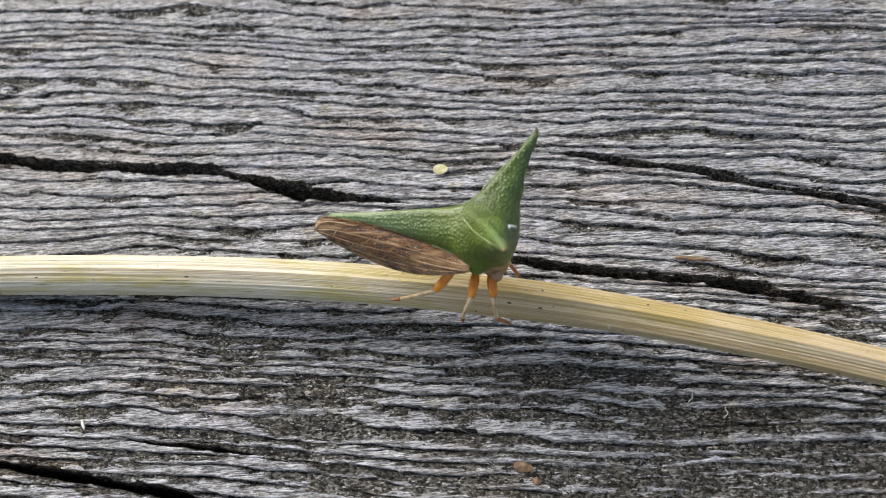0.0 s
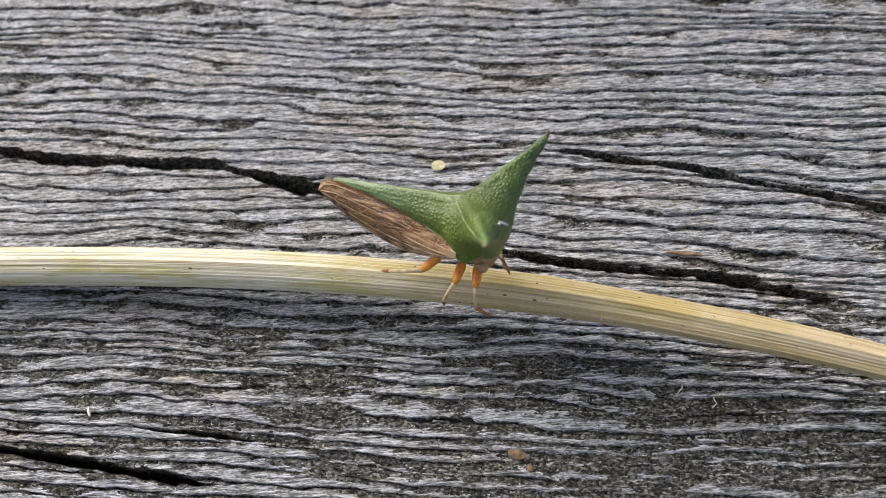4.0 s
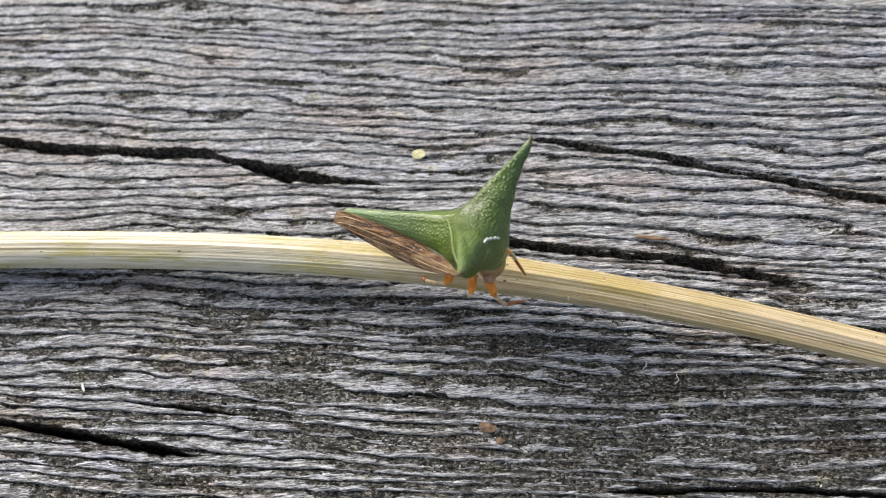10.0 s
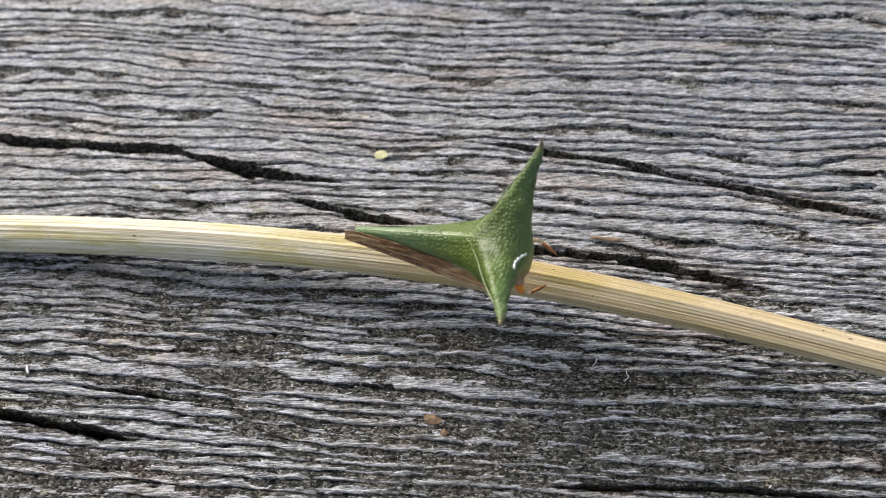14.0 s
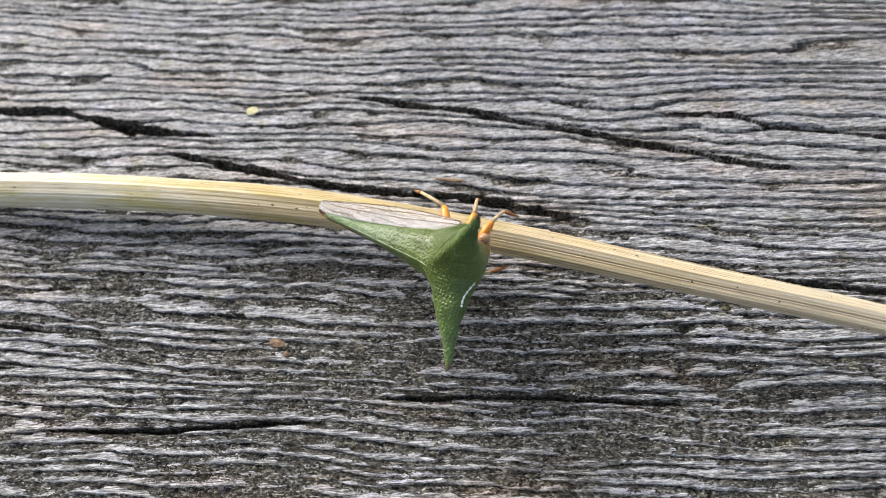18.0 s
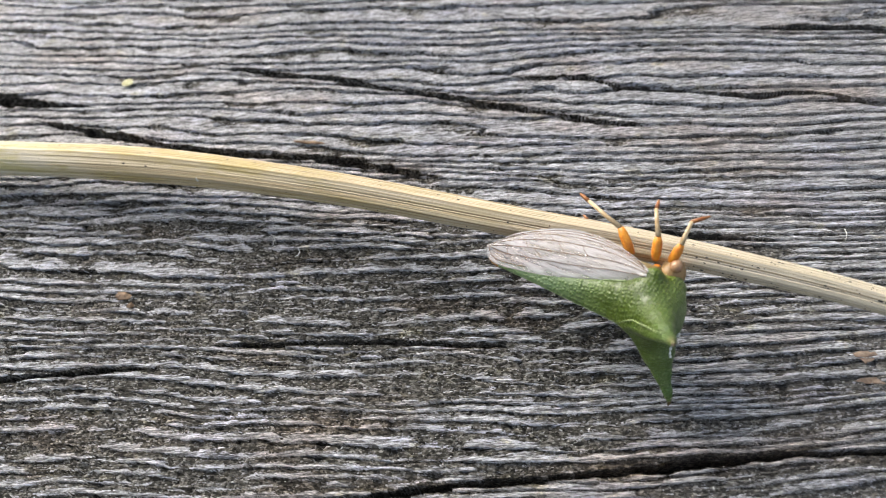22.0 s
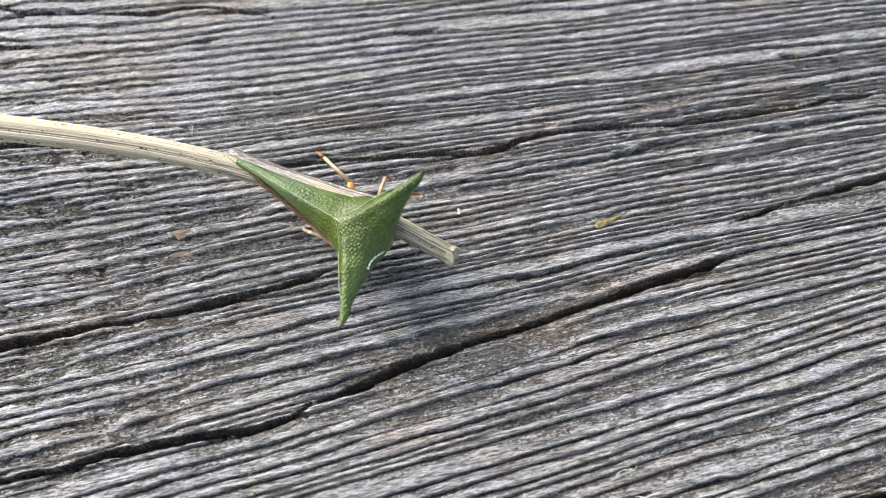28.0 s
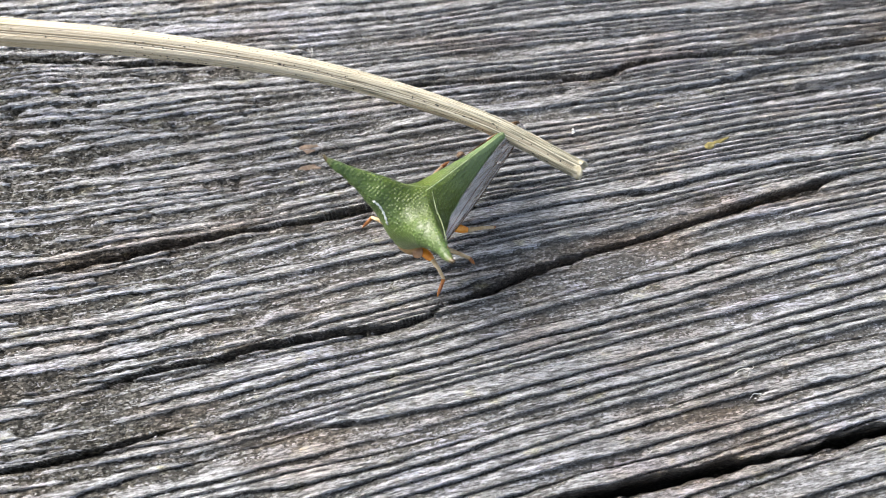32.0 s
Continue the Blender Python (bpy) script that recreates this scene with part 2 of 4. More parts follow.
    links.new(ramp(nodes, links, mask, [(0.0, (0.15, 0.15, 0.15)), (1.0, (0.95, 0.95, 0.95))]), shader.inputs["Specular IOR Level"])
    crumbs = times(add(soft, times(grains.outputs["Distance"], -0.4)), 0.8)
    bare = math_node(nodes, links, "SUBTRACT", 1.0, times(mask, 0.85))
    height = add(add(times(add(fibre, times(strand, 0.7)), 0.9), times(crumbs, bare)), times(check, -0.5))
    bumped(nodes, links, height, shader, 1.0, 0.00036)
    return m


def soil_material():
    m, nodes, links, shader = material("soil")
    here = nodes.new("ShaderNodeTexCoord").outputs["Object"]
    fine = noise_node(nodes, links, here, 60, 6, 0.7)
    links.new(ramp(nodes, links, fine, [(0.3, (0.05, 0.045, 0.035)), (0.7, (0.13, 0.12, 0.09))]), shader.inputs["Base Color"])
    shader.inputs["Roughness"].default_value = 0.95
    bumped(nodes, links, fine, shader, 0.5, 0.01)
    return m


def straw_material():
    m, nodes, links, shader = material("dry_straw")
    along = nodes.new("ShaderNodeUVMap").outputs["UV"]
    streak = noise_node(nodes, links, stretched(nodes, links, along, (0.3, 34, 1)), 1.0, 4, 0.7)
    fine = noise_node(nodes, links, stretched(nodes, links, along, (0.9, 130, 1)), 1.0, 3, 0.7)
    band = noise_node(nodes, links, stretched(nodes, links, along, (0.8, 1.2, 1)), 1.0, 3, 0.5)
    tone = math_node(nodes, links, "ADD", math_node(nodes, links, "MULTIPLY", streak, 0.6), math_node(nodes, links, "MULTIPLY", fine, 0.4))
    colour = ramp(nodes, links, tone, [(0.34, (0.18, 0.14, 0.075)), (0.42, (0.44, 0.37, 0.24)), (0.5, (0.6, 0.55, 0.41)), (0.64, (0.74, 0.71, 0.61))])
    # pale at the thick end, tan in the middle, greyed towards the tip
    run = nodes.new("ShaderNodeSeparateXYZ")
    links.new(along, run.inputs[0])
    length = math_node(nodes, links, "DIVIDE", math_node(nodes, links, "ADD", run.outputs[0], math_node(nodes, links, "MULTIPLY", band, 1.4)), 14.0)
    cast = ramp(nodes, links, length, [(0.5, (1.0, 1.0, 1.0)), (0.57, (0.83, 0.72, 0.54)), (0.66, (0.84, 0.74, 0.59)), (0.74, (0.92, 0.83, 0.74)), (0.84, (0.97, 0.92, 0.88)), (0.97, (0.86, 0.88, 0.87))])
    colour = mixed(nodes, links, 1.0, colour, cast, "MULTIPLY")
    # blackened dashes in the furrows near the tip
    dash = noise_node(nodes, links, stretched(nodes, links, along, (3.0, 42, 1)), 1.0, 3, 0.7)
    dash = math_node(nodes, links, "ADD", dash, math_node(nodes, links, "MULTIPLY", math_node(nodes, links, "MAXIMUM", math_node(nodes, links, "SUBTRACT", length, 0.81), 0.0), 1.15))
    dark = ramp(nodes, links, dash, [(0.63, (0, 0, 0)), (0.7, (1, 1, 1))])
    colour = mixed(nodes, links, math_node(nodes, links, "MULTIPLY", dark, 0.75), colour, (0.09, 0.085, 0.05))
    green = ramp(nodes, links, noise_node(nodes, links, stretched(nodes, links, along, (1.3, 5.0, 1)), 1.0, 5, 0.7), [(0.47, (0, 0, 0)), (0.6, (1, 1, 1))])
    colour = mixed(nodes, links, math_node(nodes, links, "MULTIPLY", green, ramp(nodes, links, length, [(0.6, (0.75, 0.75, 0.75)), (0.76, (0.1, 0.1, 0.1))])), colour, mixed(nodes, links, 1.0, colour, (0.72, 0.66, 0.24), "MULTIPLY"))
    # brown lines in the two furrows that run to the tip
    for seam in (0.15, 0.125):
        off = math_node(nodes, links, "ABSOLUTE", math_node(nodes, links, "SUBTRACT", run.outputs[1], seam), 0.0)
        off = math_node(nodes, links, "ADD", off, math_node(nodes, links, "MULTIPLY", streak, 0.008))
        line = ramp(nodes, links, off, [(0.008, (1, 1, 1)), (0.016, (0, 0, 0))])
        far = ramp(nodes, links, length, [(0.6, (0, 0, 0)), (0.72, (0.5, 0.5, 0.5))])
        colour = mixed(nodes, links, math_node(nodes, links, "MULTIPLY", line, far), colour, (0.2, 0.125, 0.06))
    links.new(colour, shader.inputs["Base Color"])
    shader.inputs["Roughness"].default_value = 0.4
    bumped(nodes, links, tone, shader, 0.7, 0.00016)
    return m


def pronotum_material():
    m, nodes, links, shader = material("green_cuticle")
    here = nodes.new("ShaderNodeTexCoord").outputs["Object"]
    pits = nodes.new("ShaderNodeTexVoronoi")
    pits.inputs["Scale"].default_value = 6000
    pits.inputs["Randomness"].default_value = 0.55
    links.new(here, pits.inputs["Vector"])
    place = nodes.new("ShaderNodeSeparateXYZ")
    links.new(here, place.inputs[0])
    soft = noise_node(nodes, links, here, 420, 3, 0.5)
    colour = ramp(nodes, links, soft, [(0.35, (0.04, 0.068, 0.003)), (0.65, (0.08, 0.12, 0.006))])
    # yellower low on the brow and neck
    low = math_node(nodes, links, "SUBTRACT", math_node(nodes, links, "ABSOLUTE", place.outputs[0], 0.0), math_node(nodes, links, "MULTIPLY", place.outputs[2], 0.9))
    brow = ramp(nodes, links, math_node(nodes, links, "MULTIPLY", low, 100.0), [(0.22, (0, 0, 0)), (0.42, (1, 1, 1))])
    colour = mixed(nodes, links, math_node(nodes, links, "MULTIPLY", brow, 0.6), colour, (0.18, 0.2, 0.045))
    # sky reflection painted as a bluish tint on the brow
    brow_sheen = ramp(nodes, links, math_node(nodes, links, "ADD", math_node(nodes, links, "MULTIPLY", place.outputs[0], 100.0), math_node(nodes, links, "MULTIPLY", soft, 0.2)), [(0.45, (0, 0, 0)), (0.62, (1, 1, 1))])
    colour = mixed(nodes, links, math_node(nodes, links, "MULTIPLY", brow_sheen, 0.3), colour, (0.085, 0.17, 0.085))
    # paler, bluer towards the tail
    tail = ramp(nodes, links, math_node(nodes, links, "ADD", math_node(nodes, links, "MULTIPLY", place.outputs[0], -100.0), math_node(nodes, links, "MULTIPLY", soft, 0.3)), [(0.0, (0, 0, 0)), (0.3, (1, 1, 1))])
    colour = mixed(nodes, links, math_node(nodes, links, "MULTIPLY", tail, 0.6), colour, (0.15, 0.23, 0.12))
    dot = ramp(nodes, links, pits.outputs["Distance"], [(0.2, (1, 1, 1)), (0.55, (0, 0, 0))])
    colour = mixed(nodes, links, math_node(nodes, links, "MULTIPLY", dot, 0.35), colour, (0.13, 0.19, 0.04))
    # browned horn tips
    out = ramp(nodes, links, math_node(nodes, links, "MULTIPLY", math_node(nodes, links, "ABSOLUTE", place.outputs[1], 0.0), 100.0), [(0.35, (0, 0, 0)), (0.41, (1, 1, 1))])
    colour = mixed(nodes, links, math_node(nodes, links, "MULTIPLY", out, 0.6), colour, (0.13, 0.09, 0.03))
    links.new(colour, shader.inputs["Base Color"])
    shader.inputs["Roughness"].default_value = 0.4
    shader.inputs["Specular IOR Level"].default_value = 0.4
    shader.inputs["Subsurface Weight"].default_value = 0.12
    shader.inputs["Subsurface Radius"].default_value = (0.0005, 0.0009, 0.0002)
    shader.inputs["Subsurface Scale"].default_value = 0.6
    shader.inputs["Coat Weight"].default_value = 0.14
    shader.inputs["Coat Roughness"].default_value = 0.3
    bumped(nodes, links, dot, shader, 0.9, 0.00004)
    return m


def plain_material(name, dark, light, scale, rough=0.5, bump=0.2, depth=0.00005):
    m, nodes, links, shader = material(name)
    here = nodes.new("ShaderNodeTexCoord").outputs["Object"]
    fac = noise_node(nodes, links, here, scale, 4, 0.6)
    links.new(ramp(nodes, links, fac, [(0.35, dark), (0.65, light)]), shader.inputs["Base Color"])
    shader.inputs["Roughness"].default_value = rough
    bumped(nodes, links, fac, shader, bump, depth)
    return m


def wing_material(name, dark, mid, light, clear, rough, gloss):
    m, nodes, links, shader = material(name)
    here = nodes.new("ShaderNodeTexCoord").outputs["Object"]
    broad = noise_node(nodes, links, here, 350, 3, 0.5)
    crease = noise_node(nodes, links, stretched(nodes, links, here, (700, 1500, 5200)), 1.0, 4, 0.65)
    tone = math_node(nodes, links, "ADD", math_node(nodes, links, "MULTIPLY", crease, 0.65), math_node(nodes, links, "MULTIPLY", broad, 0.35))
    links.new(ramp(nodes, links, tone, [(0.36, dark), (0.5, mid), (0.64, light)]), shader.inputs["Base Color"])
    shader.inputs["Roughness"].default_value = rough
    shader.inputs["Alpha"].default_value = clear
    shader.inputs["Coat Weight"].default_value = gloss
    shader.inputs["Coat Roughness"].default_value = rough
    shader.inputs["Coat IOR"].default_value = 1.6
    bumped(nodes, links, crease, shader, 1.0, 0.0003)
    links.new(shader.inputs["Normal"].links[0].from_socket, shader.inputs["Coat Normal"])
    return m


WOOD, SOIL, STRAW, GREEN = wood_material(), soil_material(), straw_material(), pronotum_material()
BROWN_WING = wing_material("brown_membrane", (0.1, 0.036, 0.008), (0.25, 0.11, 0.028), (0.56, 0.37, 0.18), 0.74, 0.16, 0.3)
# same brown membrane, with the sky's whitish reflection painted into its colour
SHEEN_WING = wing_material("sheen_membrane", (0.55, 0.5, 0.46), (0.74, 0.71, 0.7), (0.88, 0.87, 0.89), 0.38, 0.2, 0.9)
VEIN = plain_material("brown_vein", (0.05, 0.025, 0.01), (0.16, 0.085, 0.04), 3000, 0.25)
# right wing's veins: brown, with their pale highlights painted in
GLINT_VEIN = plain_material("glint_vein", (0.06, 0.028, 0.01), (0.5, 0.33, 0.18), 900, 0.2)
ORANGE = plain_material("orange_femur", (0.6, 0.17, 0.012), (0.82, 0.34, 0.035), 3000, 0.35)
TAN = plain_material("tan_shin", (0.38, 0.25, 0.11), (0.62, 0.5, 0.32), 3000, 0.45)
AMBER = plain_material("amber_foot", (0.2, 0.06, 0.012), (0.38, 0.15, 0.035), 3000, 0.4)
HEAD = plain_material("tawny_head", (0.2, 0.13, 0.045), (0.36, 0.21, 0.08), 2600, 0.45)
EYE = plain_material("banded_eye", (0.24, 0.11, 0.045), (0.4, 0.24, 0.13), 1500, 0.2)
BELLY = plain_material("brown_belly", (0.16, 0.11, 0.04), (0.3, 0.22, 0.09), 1500, 0.5)
WHITE = plain_material("white_crumb", (0.55, 0.54, 0.5), (0.8, 0.79, 0.75), 3000, 0.6)
LICHEN = plain_material("yellow_lichen", (0.32, 0.3, 0.15), (0.5, 0.48, 0.29), 4000, 0.8, 0.5)
CHIP = plain_material("brown_chip", (0.08, 0.046, 0.022), (0.26, 0.165, 0.09), 3000, 0.7, 0.5)
SPECK = plain_material("black_speck", (0.012, 0.011, 0.01), (0.05, 0.045, 0.035), 3000, 0.7)
RIDGE = plain_material("pale_ridge", (0.13, 0.19, 0.06), (0.31, 0.36, 0.2), 2500, 0.35)
TIP = plain_material("brown_horn", (0.04, 0.025, 0.01), (0.12, 0.085, 0.03), 2500, 0.4)
SCAR = plain_material("pale_scar", (0.55, 0.58, 0.52), (0.8, 0.8, 0.76), 5000, 0.5)
TUBERCLE = plain_material("pale_tubercle", (0.12, 0.18, 0.04), (0.33, 0.4, 0.2), 900, 0.35)
MOSS = plain_material("green_mould", (0.05, 0.055, 0.015), (0.16, 0.16, 0.05), 4000, 0.9, 0.6)
PITH = plain_material("pale_pith", (0.34, 0.3, 0.19), (0.58, 0.53, 0.4), 4000, 0.8, 0.5)


# ---- the board ----
# cracks: half width, depth, control points along the grain
CRACKS = [
    (0.041, 0.22, [(-4.2, 2.66), (-3.1, 2.49), (-2.62, 2.41), (-1.94, 2.37), (-1.57, 2.36), (-1.12, 2.24), (-0.84, 2.18), (-0.34, 2.13)]),
    (0.032, 0.2, [(-0.75, 2.02), (-0.32, 1.91), (0.01, 1.84), (0.41, 1.75), (0.8, 1.69), (1.35, 1.65), (1.71, 1.58), (2.11, 1.5)]),
    (0.024, 0.15, [(0.5, 2.46), (0.91, 2.4), (1.3, 2.34), (1.69, 2.23), (2.06, 2.15), (2.42, 2.07), (2.77, 1.98), (3.11, 1.9), (3.4, 1.86)]),
    (0.019, 0.12, [(2.44, 2.31), (2.98, 2.29), (3.21, 2.2), (3.66, 2.15), (4.0, 2.1), (4.4, 2.1), (4.88, 1.94)]),
    (0.030, 0.12, [(4.1, 2.7), (4.81, 2.67), (5.13, 2.45), (5.57, 2.39), (6.2, 2.36)]),
    (0.024, 0.16, [(-4.2, 0.8), (-2.52, 0.62), (-2.19, 0.58), (-1.86, 0.54), (-1.41, 0.48), (-1.2, 0.46)]),
    (0.011, 0.06, [(-1.75, 0.76), (-1.63, 0.74), (-1.29, 0.71), (-1.0, 0.68)]),
    (0.019, 0.13, [(2.2, 1.25), (2.67, 1.19), (3.1, 1.11), (3.7, 1.05), (4.0, 1.02)]),
    (0.018, 0.12, [(4.75, 0.76), (5.35, 0.735), (5.7, 0.715), (6.04, 0.7), (6.35, 0.77), (6.76, 0.795), (7.3, 0.76), (7.9, 0.79), (8.6, 0.85)]),
    (0.022, 0.16, [(0.6, -0.6), (1.19, -0.52), (1.75, -0.45), (2.2, -0.37), (2.48, -0.33), (2.92, -0.28), (3.38, -0.21), (3.84, -0.15), (4.31, -0.12), (4.82, -0.05), (5.1, 0.0)]),
    (0.02, 0.16, [(3.6, -0.9), (4.08, -0.83), (4.43, -0.81), (4.71, -0.8), (4.87, -0.76), (4.98, -0.69)]),
    (0.032, 0.2, [(4.95, -0.71), (5.19, -0.65), (5.32, -0.6), (5.5, -0.55), (5.81, -0.48), (6.05, -0.44), (6.44, -0.35), (6.76, -0.28), (7.1, -0.22), (7.3, -0.18)]),
    (0.014, 0.1, [(7.3, 0.02), (7.63, 0.1), (7.84, 0.14), (8.09, 0.18), (8.6, 0.27)]),
    (0.034, 0.3, [(5.0, -1.79), (5.47, -1.74), (5.75, -1.72), (6.08, -1.69), (6.36, -1.67), (6.65, -1.64), (6.97, -1.59), (8.0, -1.45), (9.2, -1.3)]),
    (0.012, 0.07, [(-0.9, 0.1), (-0.14, 0.14), (0.34, 0.19), (0.62, 0.21)]),
    (0.012, 0.06, [(0.9, 0.35), (1.73, 0.4), (2.63, 0.38)]),
    (0.015, 0.08, [(2.3, -1.42), (2.78, -1.33), (3.22, -1.27), (3.6, -1.2)]),
    (0.015, 0.08, [(3.1, -0.98), (3.54, -0.89), (3.83, -0.87)]),
]


def ring_lines(x, y):
    """Grain coordinates: u along the grain, v across it, following its bend."""
    xs = np.linspace(-20, 30, 2001)
    upper = np.cumsum(-0.04 + 0.07 * smooth(3.0, 6.0, xs)) * (xs[1] - xs[0])
    lower = np.cumsum(0.02 + 0.15 * smooth(1.0, 5.0, xs)) * (xs[1] - xs[0])
    upper, lower = upper - np.interp(1, xs, upper), lower - np.interp(1, xs, lower)
    w = smooth(-0.8, 1.8, y)
    v = y - w * np.interp(x, xs, upper) - (1 - w) * np.interp(x, xs, lower)
    length = np.interp(x, xs, np.cumsum(1 / (0.62 + 0.9 * smooth(2.5, 5.5, xs))) * (xs[1] - xs[0]))
    return length, v


def board_relief(x, y):
    u, v = ring_lines(x, y)
    v = v + 0.035 * grain(u * 0.9, v * 2.2, 3)
    sound = np.maximum(smooth(3.4, 5.4, x - 0.5 * (y - 0.5)), 0.7 * smooth(1.3, 2.1, y) * smooth(0.3, 1.6, x))
    phase = (np.minimum(v, 1.6) + 0.74 * np.maximum(v - 1.6, 0)) / 0.06 + 0.9 * grain(u * 0.05, v * 4.3, 27) + sound * (0.6 * grain(u * 1.1, v * 6, 9) + 1.2 * grain(u * 0.35, v * 7, 8)) + 1.6 * grain(u * 0.2, v * 3.1, 10) + 0.6 * grain(u * 0.6, v * 4.5, 11) + 0.3 * grain(u * 1.7, v * 9, 12) + 0.2 * grain(u * 4.5, v * 20, 13) + 0.08 * grain(u * 17, v * 40, 19)
    ring = np.floor(phase)
    f = phase - ring
    # each ring of hard wood stands proud as a shingle, steep on its lower edge, and is broken into plates that taper out
    present = grain(u * 0.9 + ring * 13.7, ring * 0.61 + 0.5, 14) + 0.6 * grain(u * 2.7 + ring * 7.3, ring * 0.37 + 0.5, 20) + 0.3 * grain(u * 7 + ring * 5.1, ring * 0.47 + 0.5, 25) + 0.25 * grain(x * 0.5, y * 0.9, 15)
    # more pale plates far off, fewer near: grain, plus painted glare and shade
    present = present + 0.36 * smooth(0.9, 2.0, y) + 0.2 * smooth(0.4, 1.4, y) * smooth(2.5, 4.5, x) + 0.03 - (0.06 + 0.14 * smooth(-1.2, 0.8, x) * smooth(3.2, 1.6, x)) * smooth(1.45, 0.75, y)
    plate = smooth(-0.42, 0.0, present)
    reach = -0.06 + 1.16 * np.clip((present + 0.5) / 1.0, 0, 1)
    reach = np.minimum(reach, 1.2 - 0.75 * smooth(1.5, 0.9, y) * smooth(-1.4, 0.2, x) * smooth(3.4, 1.8, x))
    across = v - 0.2 * x
    ragged = f + 0.36 * grain(x * 5, across * 42, 21) + 0.3 * grain(x * 12, across * 85, 24)
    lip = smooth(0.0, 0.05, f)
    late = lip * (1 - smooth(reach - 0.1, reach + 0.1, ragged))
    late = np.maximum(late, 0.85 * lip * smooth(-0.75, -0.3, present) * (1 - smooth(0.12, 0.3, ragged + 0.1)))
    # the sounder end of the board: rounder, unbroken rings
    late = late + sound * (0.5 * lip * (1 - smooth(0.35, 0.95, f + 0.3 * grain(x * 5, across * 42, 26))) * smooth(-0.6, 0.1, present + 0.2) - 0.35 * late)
    z = (0.017 + 0.013 * sound) * plate * lip * (1 - f) ** 0.55 - (0.008 + 0.03 * np.maximum(0.8 * sound, smooth(-0.1, 0.25, grain(u * 1.4 + ring * 11.3, ring * 0.53 + 0.5, 28)))) * (1 - 0.45 * smooth(1.5, 2.4, y)) * plate * smooth(0.88, 0.96, f) + 0.03 * grain(x * 0.7, y * 1.5, 16)
    z = z + (1 - 0.6 * sound) * (0.008 * grain(u * 6, v / 0.022, 17) + 0.005 * grain(x * 12, across / 0.013, 22) + (0.0008 + 0.0095 * (1 - late)) * grain(x * 34, y * 70, 23))
    # small cross breaks in the soft wood
    z = z - 0.018 * (1 - late) * (1 - 0.5 * sound) * smooth(0.22, 0.36, grain(x * 19, y * 8, 18))
    split = np.zeros_like(z)
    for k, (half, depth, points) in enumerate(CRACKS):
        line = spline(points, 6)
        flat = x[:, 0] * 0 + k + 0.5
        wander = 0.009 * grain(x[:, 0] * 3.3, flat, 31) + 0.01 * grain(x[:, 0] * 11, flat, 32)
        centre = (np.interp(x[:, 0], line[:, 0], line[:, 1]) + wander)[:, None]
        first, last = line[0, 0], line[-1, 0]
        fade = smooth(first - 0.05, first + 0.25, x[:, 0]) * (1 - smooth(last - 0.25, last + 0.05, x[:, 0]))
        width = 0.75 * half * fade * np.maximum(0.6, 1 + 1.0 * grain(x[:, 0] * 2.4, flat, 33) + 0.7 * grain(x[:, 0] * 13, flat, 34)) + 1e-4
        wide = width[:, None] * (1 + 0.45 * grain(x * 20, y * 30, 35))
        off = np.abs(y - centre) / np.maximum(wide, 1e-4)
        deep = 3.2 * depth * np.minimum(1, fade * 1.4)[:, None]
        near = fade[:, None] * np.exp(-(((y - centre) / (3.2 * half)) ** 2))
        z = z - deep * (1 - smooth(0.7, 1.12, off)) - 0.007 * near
        # crack walls drop to the dark soft-wood colour, painting their shade in
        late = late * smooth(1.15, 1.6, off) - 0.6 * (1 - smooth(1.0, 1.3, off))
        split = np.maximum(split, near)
    return z, late, split


